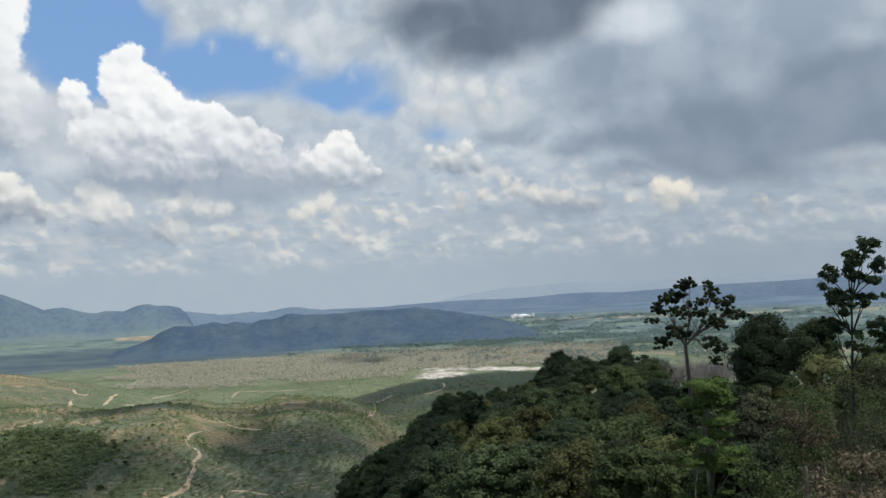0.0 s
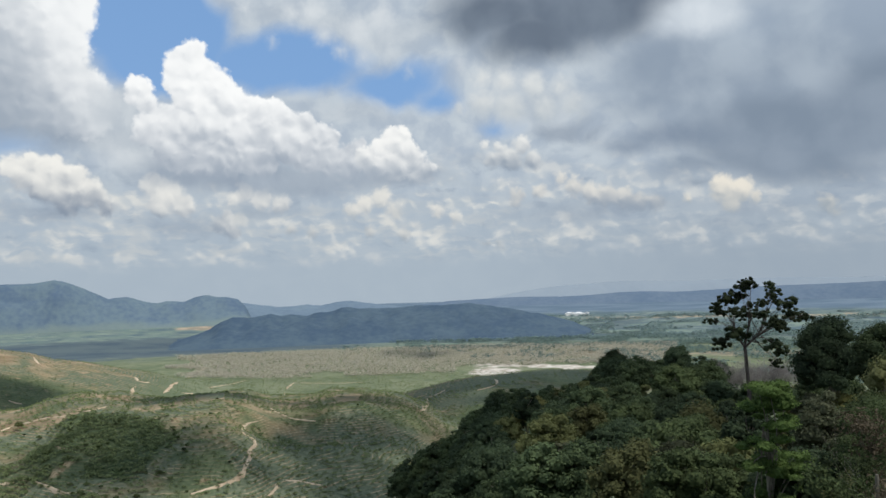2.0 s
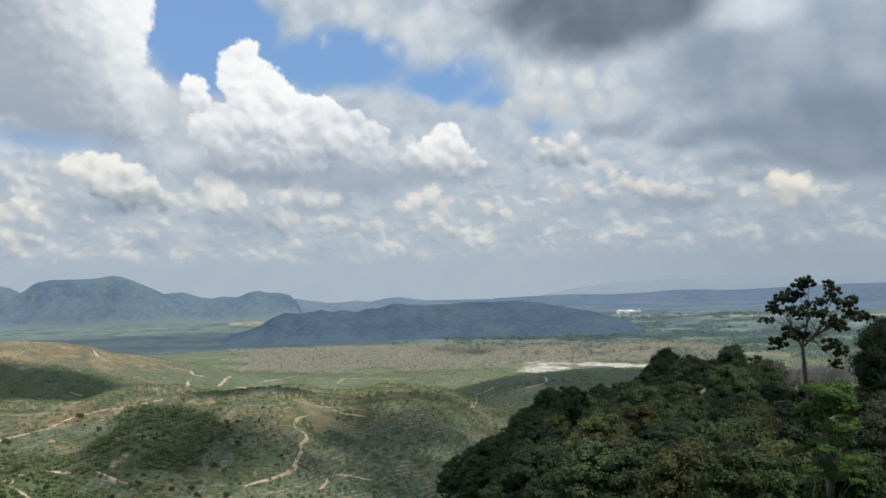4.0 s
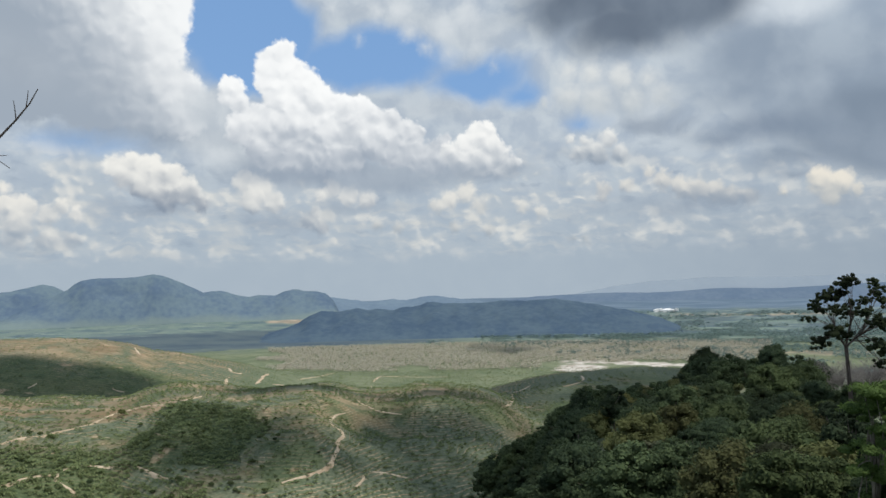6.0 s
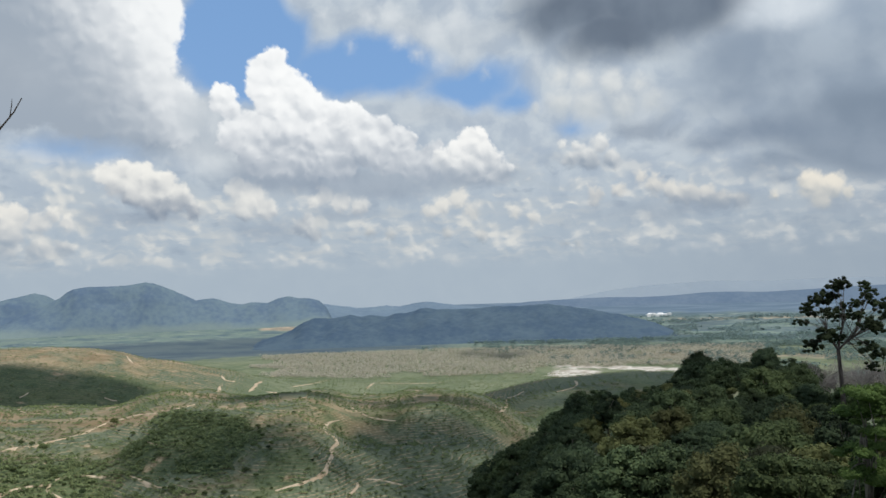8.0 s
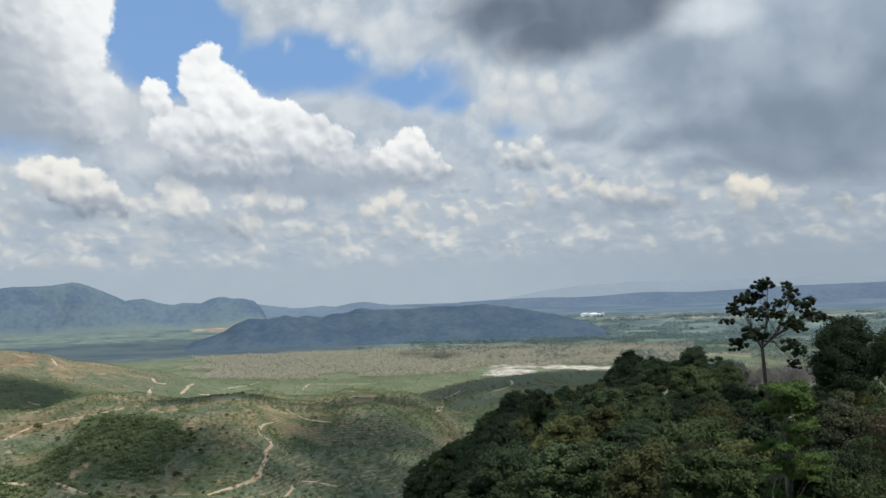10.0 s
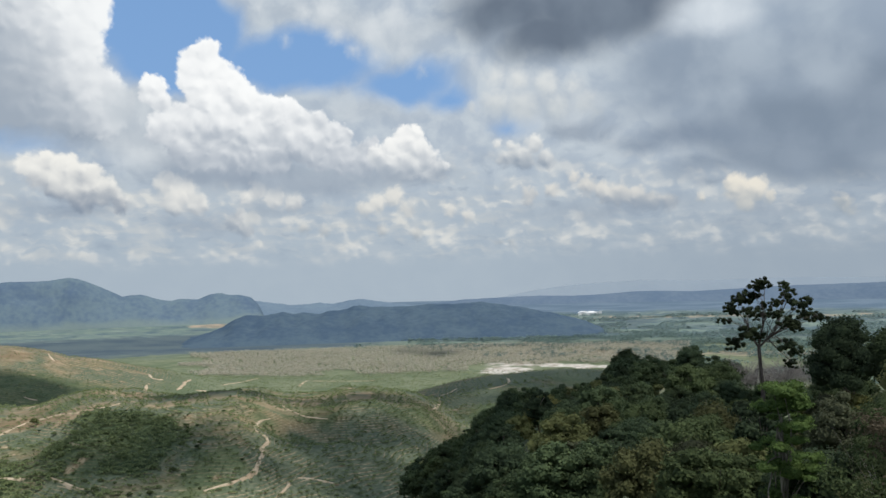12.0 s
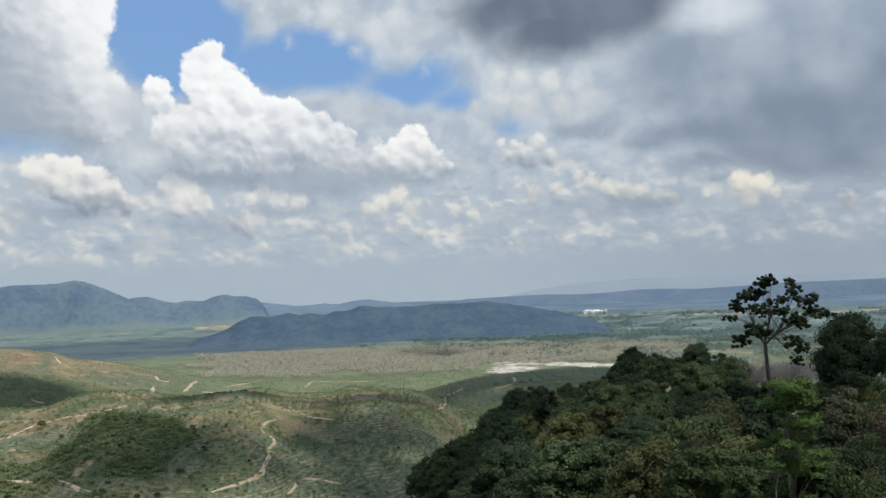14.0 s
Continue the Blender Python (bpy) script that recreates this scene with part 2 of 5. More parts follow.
color = heap(color, ((-31.5, 8.2, 0.71), (-30.4, 8.3, 0.87), (-29.1, 8, 0.98), (-27.9, 7.5, 0.98), (-26.9, 6.6, 0.98), (-26, 5.8, 0.71), (-29.7, 7.2, 1.18), (-28.1, 6.2, 1.1),
                     (-30.7, 7.5, 0.87)),
             4.6, 4.2, (138, 150, 166), (242, 240, 234), 0.38)
color = heap(color, ((-40.1, 15.0, 4.69), (-39.4, 17.7, 4.69), (-35.0, 18.2, 4.30), (-31.7, 19.2, 3.91), (-40.0, 19.5, 4.69), (-33.1, 15.7, 3.52), (-33.4, 13.3, 2.93), (-35.4, 14.5, 3.12), (-36.4, 13.0, 2.73),
                     (-37.6, 15.9, 1.76), (-38.9, 11.8, 2.34), (-30.6, 16.6, 3.12), (-31.0, 14.1, 2.73), (-32.4, 12.1, 1.95), (-29.3, 13.5, 2.34), (-30.0, 11.9, 1.76), (-28.2, 11.8, 1.95), (-28.5, 17.5, 2.15),
                     (-28.2, 15.9, 1.64), (-28.4, 14.5, 1.64), (-27.1, 13.1, 1.64), (-26.1, 12.1, 1.41), (-26.8, 11.3, 1.56), (-28.1, 18.5, 1.95)),
             8.6, 11.0, (160, 171, 184), (246, 247, 247), 0.45, -0.02, 0.6, lean=(-29.5, 0.10))
color = sheet(color, ((-36.5, 14.5, 4.0, 2.0), (-31.5, 13.6, 3.0, 1.4)), srgb(164, 173, 184), srgb(182, 190, 199), 0.6, 2.6, -1.2, P_CALM)
color = sheet(color, ((-25.4, 11.6, 2.0, 1.8), (-24.4, 9.6, 2.6, 1.5)), srgb(188, 196, 204), srgb(214, 219, 223), 0.9, 0.9, -0.6, P_CALM)
# flat grey base, then the great cumulus over it
color = sheet(color, ((-15, 7.5, 7.5, 1.0), (-8, 7.7, 4.2, 0.8), (-21, 7.9, 4.0, 0.9)), srgb(146, 158, 174), srgb(166, 177, 189), 0.85, 0.9, -0.5, P_CALM)
color = heap(color, ((-20.5, 15.6, 1.17), (-21.3, 14.8, 1.25), (-20.0, 14.5, 1.37), (-21.7, 13.9, 0.86), (-19.1, 13.6, 1.48), (-20.5, 12.8, 1.56), (-18.1, 12.6, 1.48), (-17.3, 12.6, 0.98), (-16.4, 12.2, 1.25),
                     (-15.1, 12.2, 1.09), (-14.1, 11.5, 1.09), (-13.1, 11.4, 0.98), (-12.2, 10.6, 1.02), (-11.3, 10.4, 0.78), (-23.9, 13.4, 0.94), (-24.3, 12.9, 0.70), (-23.4, 12.5, 0.94), (-22.8, 12.0, 0.78),
                     (-22.3, 11.0, 1.56), (-23.3, 10.8, 1.25), (-21.1, 10.7, 1.76), (-19.5, 11.1, 1.76), (-17.7, 10.7, 1.76), (-15.9, 10.6, 1.76), (-14.3, 10.1, 1.64), (-13.0, 9.4, 1.48), (-21.6, 9.4, 1.56),
                     (-19.9, 9.2, 1.64), (-18.2, 9.1, 1.64), (-16.3, 9.0, 1.64), (-11.5, 9.0, 1.25), (-10.2, 9.2, 0.98), (-9.4, 9.8, 0.70), (-10.0, 8.6, 1.09)),
             6.6, 8.4, (156, 167, 181), (252, 252, 251), 0.26, 0.04, 0.85)
color = heap(color, ((-7.0, 10.1, 1.09), (-7.8, 9.7, 0.94), (-6.1, 9.5, 1.09), (-5.5, 8.9, 0.98), (-4.7, 8.0, 0.78), (-6.9, 8.5, 1.25), (-8.2, 8.4, 1.17), (-5.3, 7.8, 0.86), (-9.0, 9.0, 0.94), (-6.3, 10.4, 0.78)),
             7.0, 4.0, (158, 169, 182), (250, 249, 246), 0.26, 0.05, 1.0)
color = sheet(color, ((-15, 7.7, 6.5, 0.55), (-9, 7.8, 3.6, 0.5)), srgb(152, 164, 179), srgb(172, 182, 194), 0.75, 1.0, -0.4, P_CALM)

glow = W.node("ShaderNodeBackground")
W.put(glow.inputs[0], color)
glow.inputs[1].default_value = 1.0
W.t.links.new(glow.outputs[0], W.node("ShaderNodeOutputWorld").inputs[0])

# ---- materials ----


def material(name):
    mat = bpy.data.materials.new(name)
    mat.use_nodes = True
    net = Net(mat.node_tree)
    shader = mat.node_tree.nodes["Principled BSDF"]
    shader.inputs["Specular IOR Level"].default_value = 0.25
    return mat, net, shader


def attribute(net, name):
    n = net.node("ShaderNodeAttribute")
    n.attribute_name = name
    return n.outputs["Fac"]


def island(net):
    return net.node("ShaderNodeNewGeometry").outputs["Random Per Island"]


def each(net):
    return net.node("ShaderNodeObjectInfo").outputs["Random"]


def bump(net, shader, height, strength, distance):
    n = net.node("ShaderNodeBump")
    n.inputs["Strength"].default_value, n.inputs["Distance"].default_value = strength, distance
    net.put(n.inputs["Height"], height)
    net.put(shader.inputs["Normal"], n.outputs[0])


def leaf_material(name, dark, light, odd=None, odd_share=0.2, through=0.3, vary=1.0):
    """Leaves: each leaf and each plant a little different, some light passing through."""
    mat, net, shader = material(name)
    where = net.node("ShaderNodeNewGeometry").outputs["Position"]
    pick = net.m("MULTIPLY_ADD", island(net), 0.55, net.m("MULTIPLY", net.noise(where, 0.35, 3.0), 0.6))
    col = net.mix(net.smooth(pick, 0.2, 0.9), dark, light)
    if odd:
        col = net.mix(net.smooth(each(net), 1.0 - odd_share, 1.0 - odd_share * 0.4, 0.0, 0.8), col, odd)
    tone = net.node("ShaderNodeHueSaturation")
    net.put(tone.inputs["Color"], col)
    net.put(tone.inputs["Value"], net.m("MULTIPLY_ADD", each(net), 0.6 * vary, net.smooth(net.noise(where, 0.1, 3.0), 0.3, 0.7, 1.0 - 0.55 * vary, 1.02 - 0.04 * vary)))
    net.put(shader.inputs["Base Color"], tone.outputs[0])
    shader.inputs["Roughness"].default_value = 0.8
    shader.inputs["Specular IOR Level"].default_value = 0.08
    thin = net.node("ShaderNodeBsdfTranslucent")
    net.put(thin.inputs[0], tone.outputs[0])
    blend = net.node("ShaderNodeMixShader")
    blend.inputs[0].default_value = through
    net.t.links.new(shader.outputs[0], blend.inputs[1])
    net.t.links.new(thin.outputs[0], blend.inputs[2])
    net.t.links.new(blend.outputs[0], net.t.nodes["Material Output"].inputs[0])
    return mat


def bark_material(name, dark, light):
    mat, net, shader = material(name)
    where = net.node("ShaderNodeTexCoord").outputs["Object"]
    streak = net.noise(net.v("MULTIPLY", where, (6, 6, 1.2)), 1.0, 5.0)
    net.put(shader.inputs["Base Color"], net.mix(net.smooth(streak, 0.3, 0.7), dark, light))
    shader.inputs["Roughness"].default_value = 0.9
    bump(net, shader, streak, 0.5, 0.03)
    return mat


def soil_material(name, dark, light):
    mat, net, shader = material(name)
    where = net.node("ShaderNodeNewGeometry").outputs["Position"]
    n = net.m("MULTIPLY_ADD", net.noise(where, 0.9, 4.0), 0.5, net.m("MULTIPLY", net.noise(where, 0.05, 3.0), 0.6))
    net.put(shader.inputs["Base Color"], net.mix(net.smooth(n, 0.35, 0.75), dark, light))
    shader.inputs["Roughness"].default_value = 0.95
    bump(net, shader, n, 0.4, 0.3)
    return mat


def ground_material():
    """Land cover by kind: terraced plantation, scrub, dry rubber trees, woods, far lowland with haze painted into its
    colours.
    """
    mat, net, shader = material("land")
    geo = net.node("ShaderNodeNewGeometry")
    where = geo.outputs["Position"]
    part_z = net.node("ShaderNodeSeparateXYZ")
    net.put(part_z.inputs[0], where)
    fine, mid = net.noise(where, 0.35, 4.0), net.noise(where, 0.045, 4.0)
    broad = net.noise(where, 0.008, 4.0)
    # blue slightly raised as a painted haze tint, here and in the lawn
    grass = net.mix(net.smooth(fine, 0.3, 0.7), (0.082, 0.106, 0.068), (0.156, 0.176, 0.116))
    straw = net.mix(net.smooth(fine, 0.3, 0.7), (0.17, 0.14, 0.075), (0.26, 0.215, 0.13))
    soil = net.mix(net.smooth(fine, 0.35, 0.65), (0.25, 0.17, 0.10), (0.42, 0.33, 0.22))
    col = net.mix(net.smooth(net.m("MULTIPLY_ADD", broad, 0.7, net.m("MULTIPLY", mid, 0.3)), 0.48, 0.66), grass, straw)
    bush = net.mix(net.smooth(net.m("MULTIPLY_ADD", fine, 0.5, net.m("MULTIPLY", mid, 0.5)), 0.36, 0.64), (0.060, 0.084, 0.042), (0.112, 0.142, 0.070))
    col = net.mix(attribute(net, "scrub"), col, bush)
    # bare cut banks of the terraces follow the contours
    level = net.m("FRACT", net.m("DIVIDE", net.m("MULTIPLY_ADD", mid, 1.6, part_z.outputs[2]), TERRACE))
    bank = net.m("MULTIPLY", net.smooth(level, 0.66, 0.8), net.smooth(level, 1.0, 0.92))
    bank = net.m("MULTIPLY", bank, net.smooth(net.noise(where, 0.05, 3.0), 0.42, 0.54))
    bank = net.m("MULTIPLY", bank, net.m("MULTIPLY", attribute(net, "plant"), net.smooth(attribute(net, "scrub"), 0.0, 1.0, 1.0, 0.25)))
    col = net.mix(net.m("MULTIPLY", bank, 0.75), col, soil)
    bare = net.m("MULTIPLY", net.smooth(net.noise(where, 0.028, 4.0), 0.62, 0.70), attribute(net, "plant"))
    col = net.mix(net.m("MULTIPLY", bare, 0.75), col, soil)
    tan = net.mix(net.smooth(net.noise(where, 0.03, 4.0), 0.35, 0.65), (0.21, 0.150, 0.090), (0.36, 0.275, 0.18))
    col = net.mix(net.m("MULTIPLY", attribute(net, "earth"), net.smooth(net.noise(where, 0.017, 4.0), 0.36, 0.6, 0.25, 1.0)), col, tan)
    dry = net.mix(net.smooth(mid, 0.35, 0.65), (0.30, 0.28, 0.215), (0.375, 0.35, 0.28))
    col = net.mix(attribute(net, "dry"), col, dry)
    lawn = net.mix(net.smooth(net.m("MULTIPLY_ADD", mid, 0.5, net.m("MULTIPLY", broad, 0.5)), 0.36, 0.64), (0.118, 0.148, 0.092), (0.208, 0.226, 0.148))
    lawn = net.mix(net.smooth(fine, 0.35, 0.7, 0.0, 0.4), lawn, (0.07, 0.10, 0.03))
    col = net.mix(attribute(net, "lawn"), col, lawn)
    wood = net.mix(net.smooth(mid, 0.3, 0.7), (0.038, 0.056, 0.038), (0.075, 0.100, 0.058))
    col = net.mix(attribute(net, "wood"), col, wood)
    pit = net.mix(net.smooth(mid, 0.4, 0.6), (0.36, 0.32, 0.27), (0.58, 0.55, 0.50))
    col = net.mix(attribute(net, "quarry"), col, pit)
    # far lowland, its fields and the rim have distance haze painted into their colours
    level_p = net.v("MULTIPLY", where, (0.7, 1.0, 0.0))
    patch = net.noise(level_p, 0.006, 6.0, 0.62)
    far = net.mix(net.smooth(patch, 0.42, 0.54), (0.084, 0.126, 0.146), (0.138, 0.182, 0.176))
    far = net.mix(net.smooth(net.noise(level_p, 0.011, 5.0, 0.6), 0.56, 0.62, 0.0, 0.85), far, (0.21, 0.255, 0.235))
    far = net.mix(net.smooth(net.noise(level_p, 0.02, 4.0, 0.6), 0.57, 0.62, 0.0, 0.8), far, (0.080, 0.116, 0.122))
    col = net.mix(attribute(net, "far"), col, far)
    # dark blue cover: cloud shade on the lowland, painted as ground colour
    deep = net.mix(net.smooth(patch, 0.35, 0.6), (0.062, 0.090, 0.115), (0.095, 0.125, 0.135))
    col = net.mix(attribute(net, "painted_shade"), col, deep)
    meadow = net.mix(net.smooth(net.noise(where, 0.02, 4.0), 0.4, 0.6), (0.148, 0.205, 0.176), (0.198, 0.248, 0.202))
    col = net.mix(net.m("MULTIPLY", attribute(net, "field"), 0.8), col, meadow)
    clearing = net.mix(net.smooth(net.noise(where, 0.02, 4.0), 0.4, 0.6), (0.24, 0.21, 0.165), (0.38, 0.31, 0.235))
    col = net.mix(attribute(net, "clearing"), col, clearing)
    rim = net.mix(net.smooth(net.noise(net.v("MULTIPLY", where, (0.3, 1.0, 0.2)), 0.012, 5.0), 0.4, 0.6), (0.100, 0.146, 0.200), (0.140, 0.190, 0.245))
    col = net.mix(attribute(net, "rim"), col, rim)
    net.put(shader.inputs["Base Color"], col)
    shader.inputs["Roughness"].default_value = 0.95
    shader.inputs["Specular IOR Level"].default_value = 0.1
    bump(net, shader, net.m("MULTIPLY_ADD", fine, 0.5, mid), 0.6, 1.2)
    return mat


def hazed_slope_material(name, dark, light, clear=None):
    """Wooded slopes with the blue of distance haze painted into their base colours."""
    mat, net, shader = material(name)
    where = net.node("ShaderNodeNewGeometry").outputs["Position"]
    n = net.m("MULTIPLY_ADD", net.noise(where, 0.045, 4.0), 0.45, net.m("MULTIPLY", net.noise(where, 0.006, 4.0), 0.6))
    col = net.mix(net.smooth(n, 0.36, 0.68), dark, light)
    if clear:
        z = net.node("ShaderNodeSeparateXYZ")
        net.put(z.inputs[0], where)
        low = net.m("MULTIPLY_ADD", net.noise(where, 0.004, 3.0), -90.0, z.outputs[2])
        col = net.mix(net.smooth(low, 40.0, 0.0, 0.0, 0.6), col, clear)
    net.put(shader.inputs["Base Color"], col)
    shader.inputs["Roughness"].default_value = 0.95
    shader.inputs["Specular IOR Level"].default_value = 0.05
    bump(net, shader, net.noise(where, 0.03, 4.0), 0.1, 6.0)
    return mat


TERRACE = 1.6
LAND = ground_material()
ROAD = soil_material("pale dirt", (0.36, 0.27, 0.18), (0.55, 0.45, 0.33))
BARK = bark_material("grey bark", (0.09, 0.08, 0.065), (0.22, 0.20, 0.17))
PALE_BARK = bark_material("pale bark", (0.22, 0.20, 0.175), (0.42, 0.39, 0.35))
BROWN_BARK = bark_material("brown bark", (0.060, 0.048, 0.042), (0.130, 0.108, 0.096))
DARK_BARK = bark_material("dark bark", (0.025, 0.022, 0.02), (0.06, 0.05, 0.045))
LEAF = leaf_material("forest leaves", (0.037, 0.057, 0.030), (0.078, 0.107, 0.051), (0.105, 0.112, 0.045), 0.2)
LEAF_DEEP = leaf_material("deep green leaves", (0.030, 0.047, 0.029), (0.062, 0.089, 0.047))
LEAF_MID = leaf_material("mid green leaves", (0.041, 0.060, 0.027), (0.084, 0.110, 0.048), (0.130, 0.125, 0.044), 0.2)
LEAF_DARK = leaf_material("dark glossy leaves", (0.020, 0.029, 0.016), (0.050, 0.065, 0.032), through=0.2)
GREY_TWIG = bark_material("grey twigs", (0.16, 0.145, 0.14), (0.30, 0.28, 0.27))
WHITE_WALL = soil_material("white metal wall", (0.70, 0.70, 0.70), (0.82, 0.82, 0.82))
WHITE_ROOF = soil_material("pale metal roof", (0.74, 0.75, 0.76), (0.86, 0.86, 0.86))
STRAW = leaf_material("dry straw", (0.16, 0.12, 0.07), (0.30, 0.235, 0.145))
LEAF_BRIGHT = leaf_material("bright green leaves", (0.047, 0.079, 0.025), (0.108, 0.162, 0.050), through=0.4)
LEAF_GOLD = leaf_material("olive gold leaves", (0.068, 0.077, 0.032), (0.122, 0.128, 0.058))
LEAF_GREY = leaf_material("grey green leaves", (0.041, 0.049, 0.027), (0.091, 0.099, 0.060))
LEAF_DRY = leaf_material("dry brown leaves", (0.062, 0.052, 0.034), (0.140, 0.115, 0.080))
PALM = leaf_material("palm fronds", (0.090, 0.120, 0.055), (0.185, 0.220, 0.105), through=0.5)
LEAF_BUSH = leaf_material("sunny bush leaves", (0.095, 0.130, 0.055), (0.190, 0.230, 0.105), through=0.5)
# leaf colour paled and blued to stand in for distance haze
HAZED_FAR_WOODS = leaf_material("haze-blue far woods", (0.140, 0.200, 0.210), (0.185, 0.245, 0.235), through=0.5)
RUBBER = leaf_material("bare rubber trees", (0.42, 0.395, 0.325), (0.51, 0.480, 0.400), through=0.5, vary=0.2)
# haze is painted into this leaf colour too, a little greener
HAZED_WOODS = leaf_material("far woods", (0.120, 0.180, 0.178), (0.178, 0.246, 0.220), through=0.5)

# ---- land ----


def ease(x, lo, hi):
    t = np.clip((x - lo) / (hi - lo), 0, 1)
    return t * t * (3 - 2 * t)


def rough(x, y, size, seed, octaves=3):
    """Smooth random relief, about -1 to 1, with bumps of the given size in metres."""
    rng = np.random.RandomState(seed)
    total, amp = np.zeros_like(x, dtype=float), 1.0
    for _ in range(octaves):
        for _ in range(5):
            a, ph = rng.uniform(0, 2 * np.pi, 2)
            k = 2 * np.pi / (size * rng.uniform(0.7, 1.5))
            total += amp * 0.32 * np.sin(k * (x * np.cos(a) + y * np.sin(a)) + ph
                                         + 0.9 * np.sin(0.6 * k * (y * np.cos(a) - x * np.sin(a)) + 2 * ph))
        size, amp = size * 0.47, amp * 0.48
    return total


def spur(az, d):
    """The hill on which the camera stands, and its wooded spur to the right."""
    left = 198.4 - np.interp(d, [0, 4, 12, 30, 100, 250, 420, 620], [0, 0.1, 4, 14, 52, 100, 140, 200])
    crest = np.interp(az, [-40, -27, -22, -17, -12, -7, 0, 7.7, 13], [60, 75, 130, 190, 235, 270, 300, 270, 250])
    top = np.interp(az, [-40, -27, -22, -17, -12, -7, 0, 4, 7.7, 13], [189, 186, 177, 170, 168, 160, 150, 137, 125, 100])
    dip = np.interp(d, [0, 5, 14, 30, 60, 90], [198.4, 198.2, 195.4, 188.5, 180, 174])
    dip = dip - 14 * ease(az, -8, 8) * ease(d, 20, 90)
    t = np.clip((d - 60) / np.maximum(crest - 60, 1), 0, 1)
    ridge = np.where(d < crest, dip + (top - np.minimum(dip, 180)) * ease(t, 0, 1), top - (d - crest) * 0.55)
    right = np.where(d < crest, np.minimum(ridge, np.maximum(dip, top)), ridge)
    w = ease(az, 15, 5)
    back = 198.4 - 0.02 * d - 0.12 * np.maximum(d - 60, 0)
    z = left * (1 - w) + right * w
    behind = ease(np.abs(az + 0), 60, 110)
    return z * (1 - behind) + back * behind


def hill(az, d, where, crest_az, crest_z, front, rear):
    z = np.interp(az, crest_az, crest_z)
    s = (d - where) / np.where(d < where, front, rear)
    return z * np.exp(-np.abs(s) ** 2.2)


def land(x, y):
    """Height of the ground."""
    d = np.hypot(x, y)
    az = np.degrees(np.arctan2(-x, y))
    z = 3.0 * rough(x, y, 420, 3, 2) * ease(d, 500, 1200) * ease(d, 3300, 2200)
    crest_d = 850 + 45 * np.sin(az * 0.21)
    off_crest = ease(np.abs(d - crest_d), 15, 160)
    near = hill(az, d, crest_d, [-10, -6, -2, 1.5, 3.8, 4.7, 5.6, 6.8, 8, 9.5, 11.1, 12.7, 14.2, 15.8, 17.3, 18.8, 20.4, 21.9, 23.7, 25.6, 26.8, 27.7, 28.4, 29.5, 30.9, 31.9, 33.6, 36.8, 38.3, 50, 70],
                [0, 20, 36, 44, 52, 60, 70, 79, 83, 86, 86.5, 84, 84, 88, 97, 102, 102, 100, 98, 100.5, 104, 104, 101, 96, 89, 86.5, 88.5, 87, 94, 96, 0], 420, 300)
    near = near * (1 + 0.10 * off_crest * rough(x, y, 210, 11, 2)) + near / 100 * 3.0 * off_crest * rough(x, y, 60, 12, 1)
    back = hill(az, d, 1500, [14, 17, 20, 23, 24.8, 27.3, 29.1, 30.5, 32.2, 34.8, 38.3, 42, 55, 75], [0, 12, 30, 57, 70, 88, 96, 109, 118, 124.5, 127, 131, 120, 0], 400, 380)
    back = back * (1 + 0.05 * ease(np.abs(d - 1500), 20, 260) * rough(x, y, 260, 13, 3))
    side = hill(az, d, 1150, [-30, -16, -9, -5.8, -3.2, -1, 0.2, 1.7, 3.7, 5.6, 7.2, 10, 13], [50, 62, 72, 75.5, 80, 75.5, 72, 69, 61, 51.5, 44, 30, 0], 420, 260)
    side = side * (1 + 0.03 * rough(x, y, 240, 14, 2))
    z = np.maximum.reduce([z, near, back, side]) + 0.25 * np.minimum(near, back) * ease(np.abs(d - 1500), 60, 300)
    # terraces on the planted hills
    planted = ease(z, 14, 30) * ease(d, 430, 500) * ease(az, 1, 5)
    f = z / TERRACE
    step = np.floor(f) + ease(f - np.floor(f), 0.62, 1.0) * 0.9 + 0.1 * (f - np.floor(f))
    z = z + (step * TERRACE - z) * planted * ease(d, 1500, 1000)
    z = np.maximum(z, spur(az, d) + 1.5 * rough(x, y, 40, 21, 2) * ease(d, 25, 80))
    # the lowland lifts to the rim where it is lost in the distance
    rim = 200 + d * np.tan(np.radians(np.interp(d, [3100, 4850], [-3.69, -1.08])))
    return np.where(d > 3100, rim, z)


def mesh_from(name, verts, faces, smooth=False):
    me = bpy.data.meshes.new(name)
    me.from_pydata(verts, [], faces)
    if smooth:
        me.polygons.foreach_set("use_smooth", [True] * len(me.polygons))
    me.update()
    return me


def grid_faces(rows, cols, wrap=False):
    i, j = np.meshgrid(np.arange(rows - 1), np.arange(cols if wrap else cols - 1), indexing="ij")
    k = (j + 1) % cols
    return np.stack([i * cols + j, i * cols + k, (i + 1) * cols + k, (i + 1) * cols + j], -1).reshape(-1, 4)


def thing(name, label, category, group="", kind=""):
    return tagged(new(name), label, category, group, kind)


def part(name, me, mat, parent, label=""):
    ob = new(name, me)
    if mat and not me.materials:
        me.materials.append(mat)
    ob.parent = parent
    return tagged(ob, label)


AZ = np.concatenate([np.arange(-31, 41.5, 0.14), np.arange(44, 329, 3.0)])
RAD = np.concatenate([[0.0], np.arange(0.6, 30, 1.6), np.arange(30, 450, 5.0), np.arange(450, 1080, 3.6), np.arange(1080, 2000, 9.0),
                      np.arange(2000, 4850, 26.0), [4850.0]])


